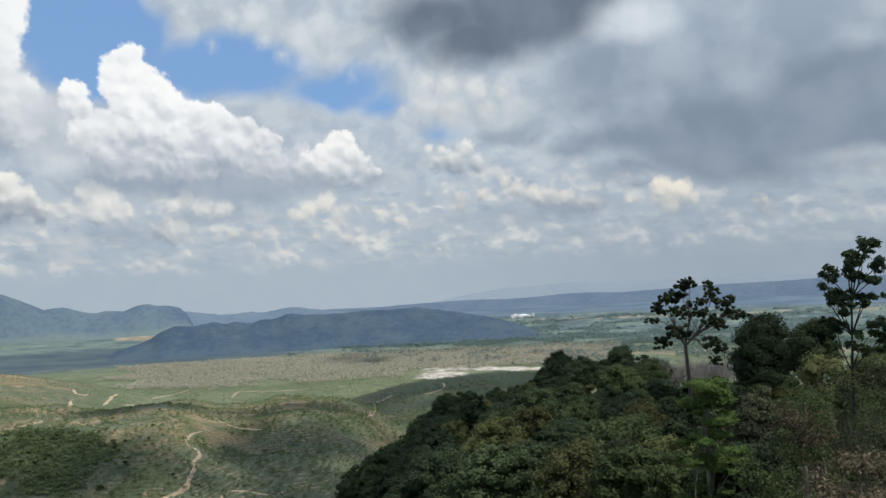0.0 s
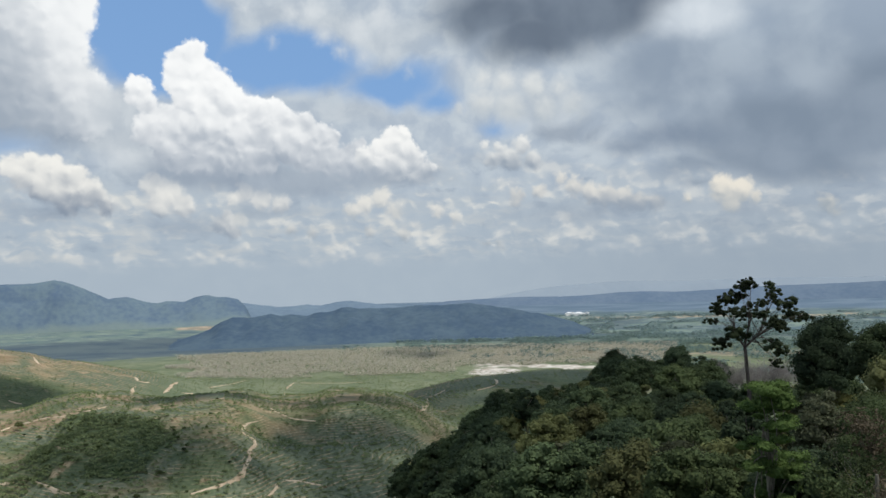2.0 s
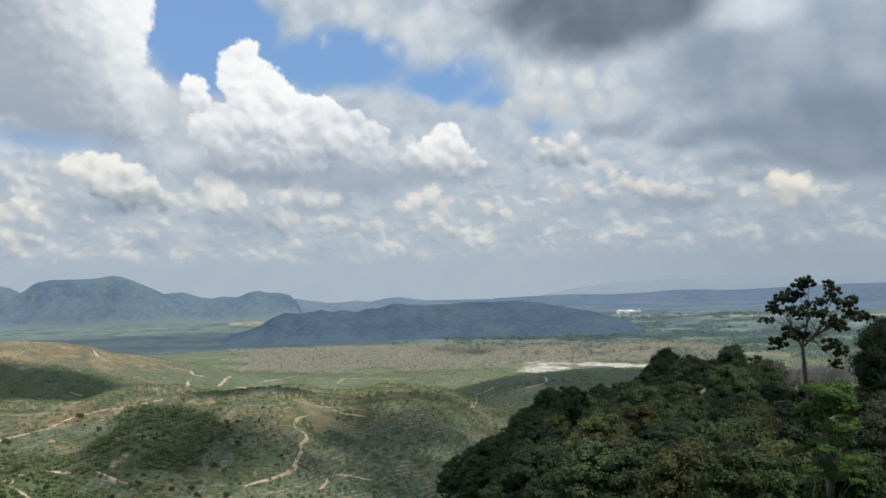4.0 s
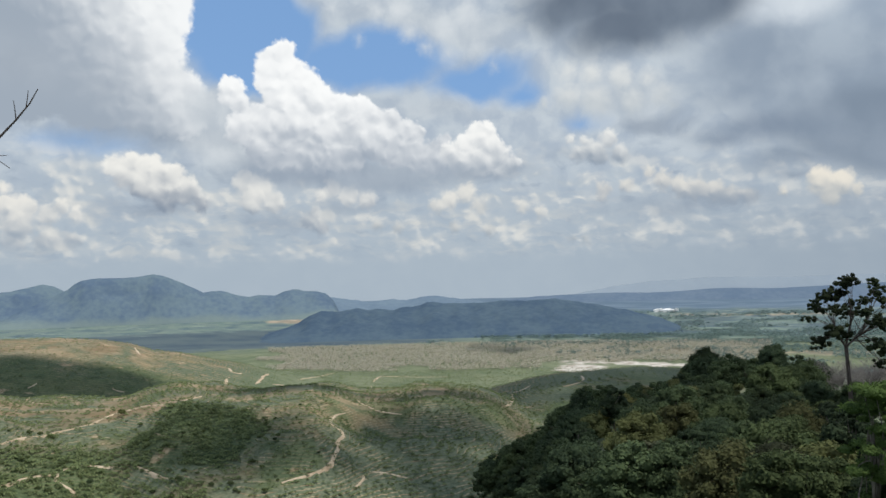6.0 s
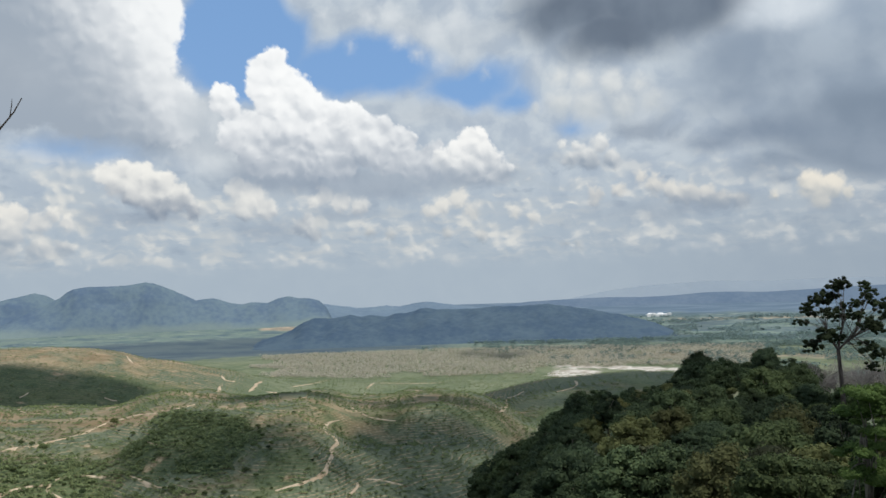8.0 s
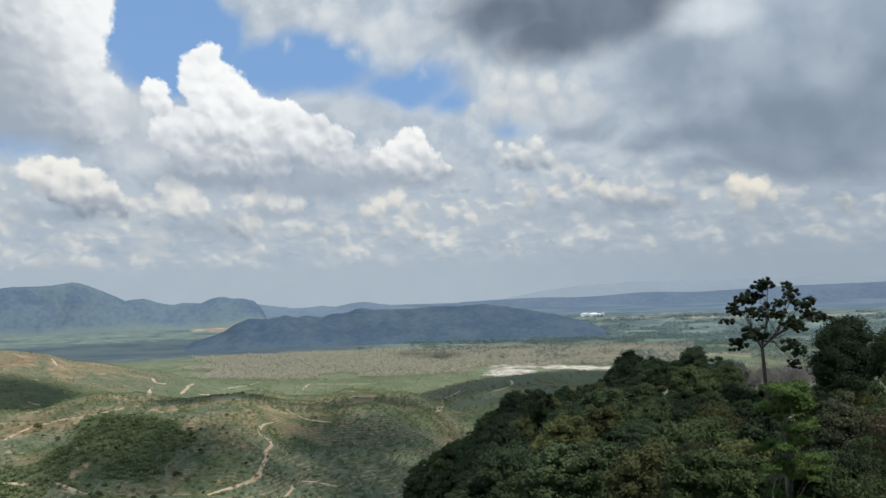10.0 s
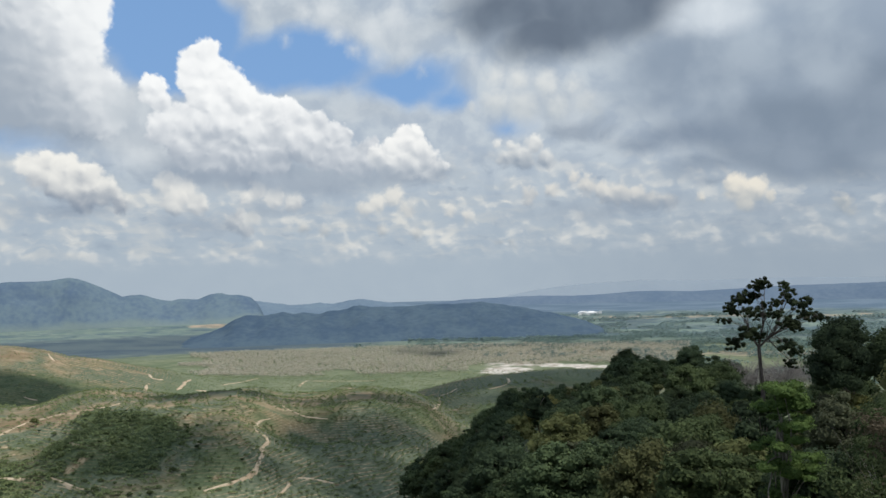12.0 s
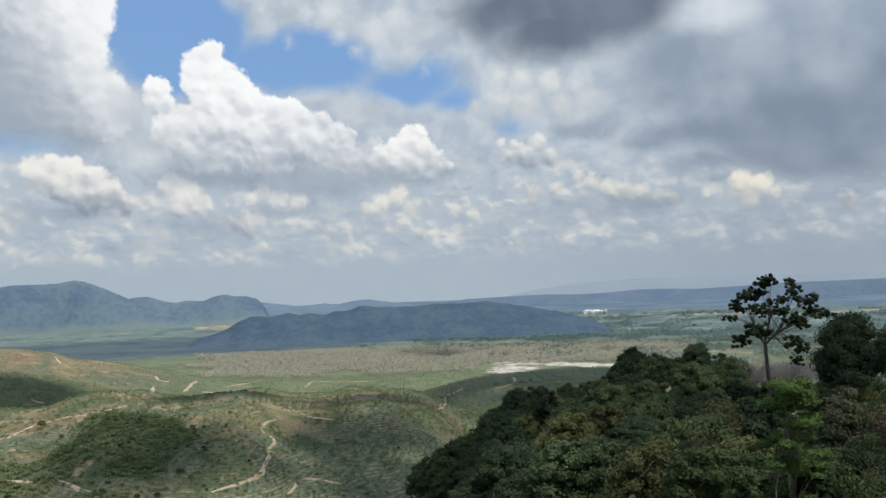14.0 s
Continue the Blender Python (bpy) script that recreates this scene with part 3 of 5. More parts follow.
def build_ground():
    a, r = np.meshgrid(np.radians(AZ), RAD)
    x, y = -np.sin(a) * r, np.cos(a) * r
    z = land(x, y)
    az = np.degrees(np.arctan2(-x, y))
    verts = np.stack([x, y, z], -1).reshape(-1, 3)
    faces = grid_faces(len(RAD), len(AZ), True)
    me = bpy.data.meshes.new("ground")
    me.vertices.add(len(verts))
    me.vertices.foreach_set("co", verts.ravel())
    me.loops.add(faces.size)
    me.loops.foreach_set("vertex_index", faces.ravel().astype(np.int32))
    me.polygons.add(len(faces))
    me.polygons.foreach_set("loop_start", np.arange(0, faces.size, 4, dtype=np.int32))
    me.update(calc_edges=True)
    wob = 70 * rough(x, y, 300, 31, 3)
    spur_z = spur(az, r)
    patch = rough(x, y, 130, 37, 3)
    # thickets left between the terraces
    scrub = ease(np.hypot((az - 26) / 4.2, (r - 690) / 95) + 0.35 * patch, 1.1, 0.7)
    scrub = np.maximum(scrub, ease(np.hypot((az - 35) / 5.5, (r - 600) / 110) + 0.35 * patch, 1.1, 0.7))
    scrub = np.maximum(scrub, ease(rough(x, y, 170, 38, 3), 0.35, 0.6) * ease(r, 1150, 1000) * 0.8)
    scrub = np.maximum(scrub, 0.85 * ease(r + 30 * patch, 1330, 1260) * ease(r, 1000, 1050) * ease(az + patch, 25, 28))
    top_z = np.interp(az, [9, 12, 15, 17.3, 20, 23.7, 26.8, 29.5, 31.9, 36.8, 40], [86, 84, 86, 97, 102, 98, 104, 96, 86, 87, 96])
    near_crest = np.abs(top_z - z + 5 * patch) + 60 * ease(r, 960, 1040) + 60 * ease(r, 780, 720)
    crest = 0.85 * ease(near_crest, 12, 4) * ease(az + patch, 8, 12) * ease(rough(x, y, 70, 40, 2), -0.5, 0.1)
    # band of cloud shade along the ridge's foot, put into the ground colour
    foot_shade = ease(np.abs(r - 3220 - 60 * patch), 460, 390) * ease(az + 1.2 * patch, 7, 12)
    on_spur = (z < spur_z + 0.5) * 0.9
    strips = ease(rough(x * 0.35, y, 190, 47, 3), 0.25, 0.5) * ease(r, 2550, 2750) * ease(r, 4150, 3900) * ease(az, 10, 5)
    covers = {
        "plant": ease(z, 6, 16) * ease(r, 430, 480) * (z > spur_z + 0.5) * ease(az, 2, 5) + 0.5 * ease(r, 1100, 1300) * ease(r, 1900, 1750),
        "dry": ease(r + wob, 1880, 1930) * ease(r + wob, 2780, 2700) * ease(az, -14, -8) * ease(az + wob / 40, 24, 19),
        "wood": np.maximum.reduce([ease(r + wob, 2480, 2560) * ease(r, 3300, 3000) * ease(rough(x, y, 330, 33, 2), -0.5, 0.0) * ease(az, 8, 4), on_spur]),
        "scrub": np.clip(scrub * ease(r, 430, 480), 0, 1),
        "earth": np.maximum(ease(z + 26 * rough(x, y, 90, 48, 3), 84, 108) * ease(r, 1270, 1400) * 0.8, crest),
        "clearing": np.maximum.reduce([ease(np.hypot((az - 20.4) / 1.5, (r - 4010) / 90) + 0.3 * patch, 1.1, 0.7),
                                       0.7 * ease(np.abs(r - 2330 - 40 * patch), 80, 40) * ease(az, 4, 1), 0.75 * ease(np.abs(r - 3920 - 40 * patch), 45, 20) * ease(az, -4, -7)]),
        "painted_shade": np.maximum(foot_shade, 0.6 * ease(r, 3000, 3100) * ease(r, 4000, 3700) * (rough(x, y, 500, 39, 3) > 0.2)),
        "lawn": ease(r, 1150, 1300) * ease(z, 70, 40),
        "quarry": np.maximum(ease(np.abs(r - 1975 - 14 * (az + 5)) + 26 * rough(x, y, 90, 35, 3), 48, 30) * ease(np.abs(az + 3.6), 5.6, 4.8),
                             ease(np.hypot((az - 0.5) / 1.9, (r - 1900) / 85) + 0.3 * patch, 1.0, 0.75)),
        # where the haze-tinted far colours take over
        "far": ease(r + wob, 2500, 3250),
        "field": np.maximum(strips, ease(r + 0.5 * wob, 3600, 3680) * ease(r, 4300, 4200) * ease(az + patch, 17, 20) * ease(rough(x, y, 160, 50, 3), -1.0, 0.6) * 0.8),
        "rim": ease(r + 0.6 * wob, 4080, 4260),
    }
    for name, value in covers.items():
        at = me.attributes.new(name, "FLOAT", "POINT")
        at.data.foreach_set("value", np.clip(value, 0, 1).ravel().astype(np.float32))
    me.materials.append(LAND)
    me.polygons.foreach_set("use_smooth", np.ones(len(faces), dtype=bool))
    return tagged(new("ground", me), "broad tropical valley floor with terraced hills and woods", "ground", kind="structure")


build_ground()


def puff_ball():
    bm = bmesh.new()
    bmesh.ops.create_icosphere(bm, subdivisions=2, radius=1.0)
    v = np.array([p.co[:] for p in bm.verts])
    f = np.array([[p.index for p in q.verts] for q in bm.faces])
    bm.free()
    return v, f


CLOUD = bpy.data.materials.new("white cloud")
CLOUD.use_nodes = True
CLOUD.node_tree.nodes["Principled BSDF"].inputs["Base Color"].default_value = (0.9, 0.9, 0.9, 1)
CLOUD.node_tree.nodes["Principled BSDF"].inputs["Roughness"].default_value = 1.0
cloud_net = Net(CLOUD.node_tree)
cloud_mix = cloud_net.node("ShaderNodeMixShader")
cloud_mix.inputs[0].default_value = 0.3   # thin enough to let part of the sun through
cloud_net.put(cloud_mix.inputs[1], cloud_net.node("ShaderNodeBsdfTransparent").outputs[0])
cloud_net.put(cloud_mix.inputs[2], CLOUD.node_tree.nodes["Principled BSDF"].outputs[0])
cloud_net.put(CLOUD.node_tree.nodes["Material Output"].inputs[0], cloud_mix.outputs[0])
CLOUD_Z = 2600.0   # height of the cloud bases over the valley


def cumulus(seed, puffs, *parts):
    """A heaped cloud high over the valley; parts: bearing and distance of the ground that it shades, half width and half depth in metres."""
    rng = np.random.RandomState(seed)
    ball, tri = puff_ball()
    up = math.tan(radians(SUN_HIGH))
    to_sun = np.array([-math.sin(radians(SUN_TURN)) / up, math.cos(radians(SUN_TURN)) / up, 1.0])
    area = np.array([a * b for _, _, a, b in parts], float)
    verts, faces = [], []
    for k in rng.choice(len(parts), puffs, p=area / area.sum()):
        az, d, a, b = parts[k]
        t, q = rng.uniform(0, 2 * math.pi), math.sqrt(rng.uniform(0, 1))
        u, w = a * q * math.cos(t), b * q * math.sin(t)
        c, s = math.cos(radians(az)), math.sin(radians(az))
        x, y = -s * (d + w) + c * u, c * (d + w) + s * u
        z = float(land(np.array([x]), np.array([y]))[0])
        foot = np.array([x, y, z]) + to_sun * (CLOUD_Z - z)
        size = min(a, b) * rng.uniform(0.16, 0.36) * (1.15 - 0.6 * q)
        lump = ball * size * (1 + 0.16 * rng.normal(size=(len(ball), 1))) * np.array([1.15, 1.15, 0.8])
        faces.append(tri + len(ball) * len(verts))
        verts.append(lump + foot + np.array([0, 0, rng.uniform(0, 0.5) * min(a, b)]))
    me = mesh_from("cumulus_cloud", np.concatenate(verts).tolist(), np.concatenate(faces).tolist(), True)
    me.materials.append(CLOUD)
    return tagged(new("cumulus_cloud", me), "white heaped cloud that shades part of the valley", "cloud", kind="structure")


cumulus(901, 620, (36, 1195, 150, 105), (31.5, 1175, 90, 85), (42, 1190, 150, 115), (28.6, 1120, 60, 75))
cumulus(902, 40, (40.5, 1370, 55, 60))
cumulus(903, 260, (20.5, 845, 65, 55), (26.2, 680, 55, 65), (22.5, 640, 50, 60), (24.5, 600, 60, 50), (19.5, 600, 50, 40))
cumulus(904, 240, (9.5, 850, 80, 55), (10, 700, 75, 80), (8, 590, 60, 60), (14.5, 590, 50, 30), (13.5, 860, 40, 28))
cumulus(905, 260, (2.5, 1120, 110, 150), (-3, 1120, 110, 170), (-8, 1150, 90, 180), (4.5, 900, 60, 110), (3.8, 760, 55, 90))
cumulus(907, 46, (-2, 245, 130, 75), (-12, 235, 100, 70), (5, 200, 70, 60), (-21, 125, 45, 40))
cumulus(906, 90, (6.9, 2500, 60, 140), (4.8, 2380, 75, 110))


def range_of_hills(label, where, crest_az, crest_el, depth, mat, seed, spurs=0.14, rugged=1.0, bend=1.25):
    """A chain of wooded hills: crest heights as degrees above the eye's level, at a distance in metres."""
    az = np.arange(crest_az[0], crest_az[-1], 0.12)
    s = np.linspace(-1, 1, 41)
    a, ss = np.meshgrid(np.radians(az), s)
    r = where + ss * depth
    x, y = -np.sin(a) * r, np.cos(a) * r
    crest = 200 + where * np.tan(np.radians(np.interp(np.degrees(a), crest_az, crest_el)))
    base = land(x, y) - 3
    relief = np.clip(1 - np.abs(ss) ** bend, 0, 1)
    ribs = 1 + spurs * rough(x, y, 240, seed, 3) * np.sqrt(np.clip(relief * (1 - relief), 0, 1)) * 1.5
    z = base + np.maximum(crest - base, 0) * np.clip(relief * ribs, 0, 1.03)
    z = z + 3.0 * rugged * rough(x, y, 90, seed + 2, 3) * ease(relief, 0.0, 0.2)
    me = mesh_from("hill_range", np.stack([x, y, z], -1).reshape(-1, 3).tolist(), grid_faces(41, len(az)).tolist(), bend > 1)
    me.materials.append(mat)
    return tagged(new("hill_range", me), label, "hills", kind="structure")


# haze blue is mixed into both slope colours
MOUNTAIN = hazed_slope_material("hazed mountain forest", (0.086, 0.128, 0.192), (0.134, 0.186, 0.222), (0.185, 0.232, 0.210))
MOUNTAIN_FAR = hazed_slope_material("hazed far hills", (0.125, 0.175, 0.238), (0.150, 0.205, 0.260))
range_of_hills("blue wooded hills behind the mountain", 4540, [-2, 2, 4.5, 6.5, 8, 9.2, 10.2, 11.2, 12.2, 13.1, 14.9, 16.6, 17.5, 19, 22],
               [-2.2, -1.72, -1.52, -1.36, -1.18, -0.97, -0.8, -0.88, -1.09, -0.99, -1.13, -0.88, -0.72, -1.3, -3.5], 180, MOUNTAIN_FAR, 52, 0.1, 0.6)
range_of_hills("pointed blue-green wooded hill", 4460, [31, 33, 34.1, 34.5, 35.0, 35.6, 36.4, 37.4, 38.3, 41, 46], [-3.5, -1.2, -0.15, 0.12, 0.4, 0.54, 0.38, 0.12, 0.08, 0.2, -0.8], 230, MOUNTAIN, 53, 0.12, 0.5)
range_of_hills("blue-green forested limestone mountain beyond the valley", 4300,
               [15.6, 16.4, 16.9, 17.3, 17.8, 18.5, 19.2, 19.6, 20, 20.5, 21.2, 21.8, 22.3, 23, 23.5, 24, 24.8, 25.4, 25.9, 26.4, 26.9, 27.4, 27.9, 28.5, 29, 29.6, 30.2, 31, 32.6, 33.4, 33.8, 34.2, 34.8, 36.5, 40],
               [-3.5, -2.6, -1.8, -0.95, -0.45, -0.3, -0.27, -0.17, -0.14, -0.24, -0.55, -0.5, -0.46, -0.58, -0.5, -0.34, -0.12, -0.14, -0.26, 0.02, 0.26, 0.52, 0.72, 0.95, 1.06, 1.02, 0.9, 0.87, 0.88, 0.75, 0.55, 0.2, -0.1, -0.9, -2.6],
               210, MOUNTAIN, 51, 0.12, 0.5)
# ridge forest colour is dark blue: cloud shade and haze painted in
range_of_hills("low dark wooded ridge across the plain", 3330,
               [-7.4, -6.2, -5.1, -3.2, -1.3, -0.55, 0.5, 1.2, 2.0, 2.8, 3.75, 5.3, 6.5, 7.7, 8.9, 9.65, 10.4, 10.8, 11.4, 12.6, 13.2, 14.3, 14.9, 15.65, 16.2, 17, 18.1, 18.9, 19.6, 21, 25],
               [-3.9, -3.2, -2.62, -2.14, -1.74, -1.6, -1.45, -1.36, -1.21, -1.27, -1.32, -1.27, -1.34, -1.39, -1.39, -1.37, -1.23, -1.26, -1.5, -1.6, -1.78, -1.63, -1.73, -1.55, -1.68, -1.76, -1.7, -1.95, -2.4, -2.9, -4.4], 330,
               hazed_slope_material("hazed shaded ridge forest", (0.052, 0.084, 0.130), (0.080, 0.118, 0.154)), 61, 0.16, 0.5)
# rise and last hills: base colours paled towards the sky as painted haze
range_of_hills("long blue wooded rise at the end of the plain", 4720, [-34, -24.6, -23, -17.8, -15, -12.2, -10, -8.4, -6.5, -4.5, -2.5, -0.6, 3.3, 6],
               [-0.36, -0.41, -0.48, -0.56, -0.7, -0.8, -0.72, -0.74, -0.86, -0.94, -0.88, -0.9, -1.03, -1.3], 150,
               hazed_slope_material("hazed horizon woods", (0.105, 0.150, 0.215), (0.135, 0.180, 0.240)), 81, 0.02, 0.2, 1.0)
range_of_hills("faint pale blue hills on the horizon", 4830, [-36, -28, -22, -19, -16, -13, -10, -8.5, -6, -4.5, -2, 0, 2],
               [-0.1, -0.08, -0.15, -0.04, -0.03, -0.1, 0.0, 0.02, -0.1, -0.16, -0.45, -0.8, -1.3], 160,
               hazed_slope_material("hazed horizon hills", (0.240, 0.288, 0.342), (0.252, 0.300, 0.352)), 82, 0.02, 0.15, 1.0)

# ---- trees ----


class Soup:
    """Vertices and faces of one mesh."""

    def __init__(self):
        self.v, self.f = [], []

    def tube(self, pts, radii, sides=6):
        start, up = len(self.v), Vector((0.13, 0.21, 1))
        for i, (p, r) in enumerate(zip(pts, radii)):
            along = (pts[min(i + 1, len(pts) - 1)] - pts[max(i - 1, 0)]).normalized()
            a = along.cross(up)
            a = a.normalized() if a.length > 0.05 else Vector((1, 0, 0))
            b = along.cross(a)
            for k in range(sides):
                t = 2 * math.pi * k / sides
                self.v.append(p + (a * math.cos(t) + b * math.sin(t)) * r)
        for i in range(len(pts) - 1):
            for k in range(sides):
                m = (k + 1) % sides
                q = start + i * sides
                self.f.append((q + k, q + m, q + sides + m, q + sides + k))
        self.f.append(tuple(start + (len(pts) - 1) * sides + k for k in range(sides)))

    def limb(self, rng, a, b, ra, rb, bend=0.12, steps=4, sides=5):
        length = (b - a).length
        off = Vector((rng.uniform(-1, 1), rng.uniform(-1, 1), rng.uniform(-0.4, 0.8))) * bend * length
        pts = [a.lerp(b, t) + off * math.sin(math.pi * t) for t in np.linspace(0, 1, steps)]
        self.tube(pts, np.linspace(ra, rb, steps), sides)
        return pts

    def twigs(self, rng, a, way, length, girth, depth, spread=0.7, kids=3, sides=4, thin=0.5):
        """A branch that forks again and again into thin twigs."""
        b = a + way * length
        pts = self.limb(rng, a, b, girth, girth * 0.5, 0.10, 4 if depth > 1 else 2, sides)
        if depth:
            for k in range(kids):
                turn = Vector((rng.uniform(-1, 1), rng.uniform(-1, 1), rng.uniform(-0.35, 0.9))) * spread
                at = pts[-1] if k == 0 else pts[rng.randint(1, len(pts))]
                self.twigs(rng, at, (way + turn).normalized(), length * rng.uniform(0.5, 0.8), girth * thin, depth - 1, spread, kids, 3, thin)

    def mesh(self, name):
        return mesh_from(name, [tuple(p) for p in self.v], self.f)


def core_ball():
    bm = bmesh.new()
    bmesh.ops.create_icosphere(bm, subdivisions=2, radius=1.0)
    v = np.array([p.co[:] for p in bm.verts])
    f = np.array([[p.index for p in q.verts] for q in bm.faces])
    bm.free()
    return v, f


CORE = core_ball()


def foliage(name, rng, clumps, count, leaf, slim=0.6, upright=0.35, shell=0.62, three=False, core=0.66):
    """Leaves over round clumps (x, y, z, radius, flatness); every leaf is a bent blade."""
    c = np.array(clumps)
    share = c[:, 3] ** 2
    pick = rng.choice(len(c), count, p=share / share.sum())
    n = rng.normal(size=(count, 3))
    n /= np.linalg.norm(n, axis=1)[:, None]
    n[:, 2] = np.where(n[:, 2] < -0.3, -n[:, 2], n[:, 2])
    rad = c[pick, 3] * rng.uniform(shell, 1.0, count) * rng.uniform(0.85, 1.15, count)
    pos = c[pick, :3] + n * rad[:, None] * np.stack([np.ones(count), np.ones(count), c[pick, 4]], 1)
    normal = n + rng.normal(size=(count, 3)) * 0.45 + np.array([0, 0, upright])
    normal /= np.linalg.norm(normal, axis=1)[:, None]
    along = np.cross(normal, rng.normal(size=(count, 3)))
    along /= np.linalg.norm(along, axis=1)[:, None]
    across = np.cross(normal, along)
    size = leaf * rng.uniform(0.6, 1.4, count)[:, None]
    tip, mid = along * size, across * size * slim
    sag = normal * size * 0.25
    if three:
        # lumpy inner mass of each clump, so that the crown is closed
        ball, tri = CORE
        k = len(ball)
        lump = ball[None] * (c[:, 3] * core)[:, None, None] * np.stack([np.ones(len(c)), np.ones(len(c)), c[:, 4]], 1)[:, None]
        lump = (lump * rng.uniform(0.75, 1.15, (len(c), k, 1)) + c[:, None, :3]).reshape(-1, 3)
        inner = (tri[None] + (np.arange(len(c)) * k)[:, None, None]).reshape(-1, 3)
        verts = np.stack([pos - tip - sag, pos + tip * 0.5 + mid * 1.3, pos + tip * 0.5 - mid * 1.3 - sag], 1).reshape(-1, 3)
        faces = np.concatenate([np.arange(count * 3).reshape(-1, 3), inner + count * 3])
        return mesh_from(name, np.concatenate([verts, lump]).tolist(), faces.tolist())
    verts = np.stack([pos - tip - sag, pos + mid, pos + tip - sag, pos - mid], 1).reshape(-1, 3)
    return mesh_from(name, verts.tolist(), np.arange(count * 4).reshape(-1, 4).tolist())


def crown_clumps(rng, shape, height, width, n, fat=1.0):
    """Clumps for a crown whose tree is height metres tall and width wide."""
    if shape == "dome":
        out = [(0, 0, height * 0.62, width * 0.33, 0.9)]
        for i in range(n):
            up = 1.0 - 1.15 * (i + 0.5) / n + rng.uniform(-0.08, 0.08)
            a, side = 2.39996 * i + rng.uniform(-0.4, 0.4), math.sqrt(max(0.0, 1 - up * up))
            r = width * rng.uniform(0.10, 0.19) * fat
            reach = (width / 2 - 0.75 * r) * rng.uniform(0.75, 1.05)
            out.append((math.cos(a) * side * reach, math.sin(a) * side * reach, height * 0.6 + up * (height * 0.4 - 0.75 * r) * rng.uniform(0.85, 1.03), r, 0.8))
        return out
    out = []
    for _ in range(n):
        a, q = rng.uniform(0, 2 * math.pi), math.sqrt(rng.uniform(0, 1))
        flat = 0.75
        if shape == "column":
            h = rng.uniform(0.3, 0.95)
            q *= 0.35 + 0.75 * (1 - abs(h - 0.5) * 1.7)
        else:  # layered
            h, flat = min(0.96, rng.choice([0.36, 0.46, 0.56, 0.66, 0.76, 0.86, 0.94]) + rng.uniform(-0.04, 0.04)), 0.5
            q *= 1.45 - 0.8 * h
        r = width * rng.uniform(0.09, 0.2) * fat
        reach = width / 2 - r * 0.6
        out.append((math.cos(a) * q * reach, math.sin(a) * q * reach, height * h - r * 0.4, r, flat))
    return out


def make_tree(seed, name, label, shape, height, width, clump_count, leaves, leaf, leaf_mat, bark=None, group="", clumps=None, three=False, limbs=14, fat=1.0):
    rng = np.random.RandomState(seed)
    tree = thing(name, label, "tree", group)
    clumps = clumps or crown_clumps(rng, shape, height, width, clump_count, fat)
    wood = Soup()
    top = Vector((rng.uniform(-0.04, 0.04) * height, rng.uniform(-0.04, 0.04) * height, height * 0.72))
    girth = max(0.05, height * 0.016)
    trunk = wood.limb(rng, Vector((0, 0, -1.5)), top, girth * 1.3, girth * 0.4, 0.03, 7, 7)
    for c in clumps[:limbs]:
        wood.limb(rng, trunk[rng.randint(3, 7)], Vector(c[:3]), girth * 0.4, girth * 0.08, 0.1, 4, 4)
    part("trunk", wood.mesh("trunk"), bark or BARK, tree)
    part("crown", foliage("crown", rng, clumps, leaves, leaf, three=three), leaf_mat, tree)
    return tree


def ground_at(az, d):
    a = math.radians(az)
    x, y = -math.sin(a) * d, math.cos(a) * d
    return x, y, float(land(np.array([x]), np.array([y]))[0])


def stand(tree, az, d, turn=0.0, size=1.0, sink=0.3):
    x, y, z = ground_at(az, d)
    tree.matrix_basis = pose(x, y, z - sink, 0, 0, turn) @ Matrix.Diagonal((size, size, size, 1))
    return tree


def tall_for(az, d, el):
    """Height a tree needs so that its top stands el degrees above the eye's level."""
    return EYE[2] + d * math.tan(math.radians(el)) - ground_at(az, d)[2]


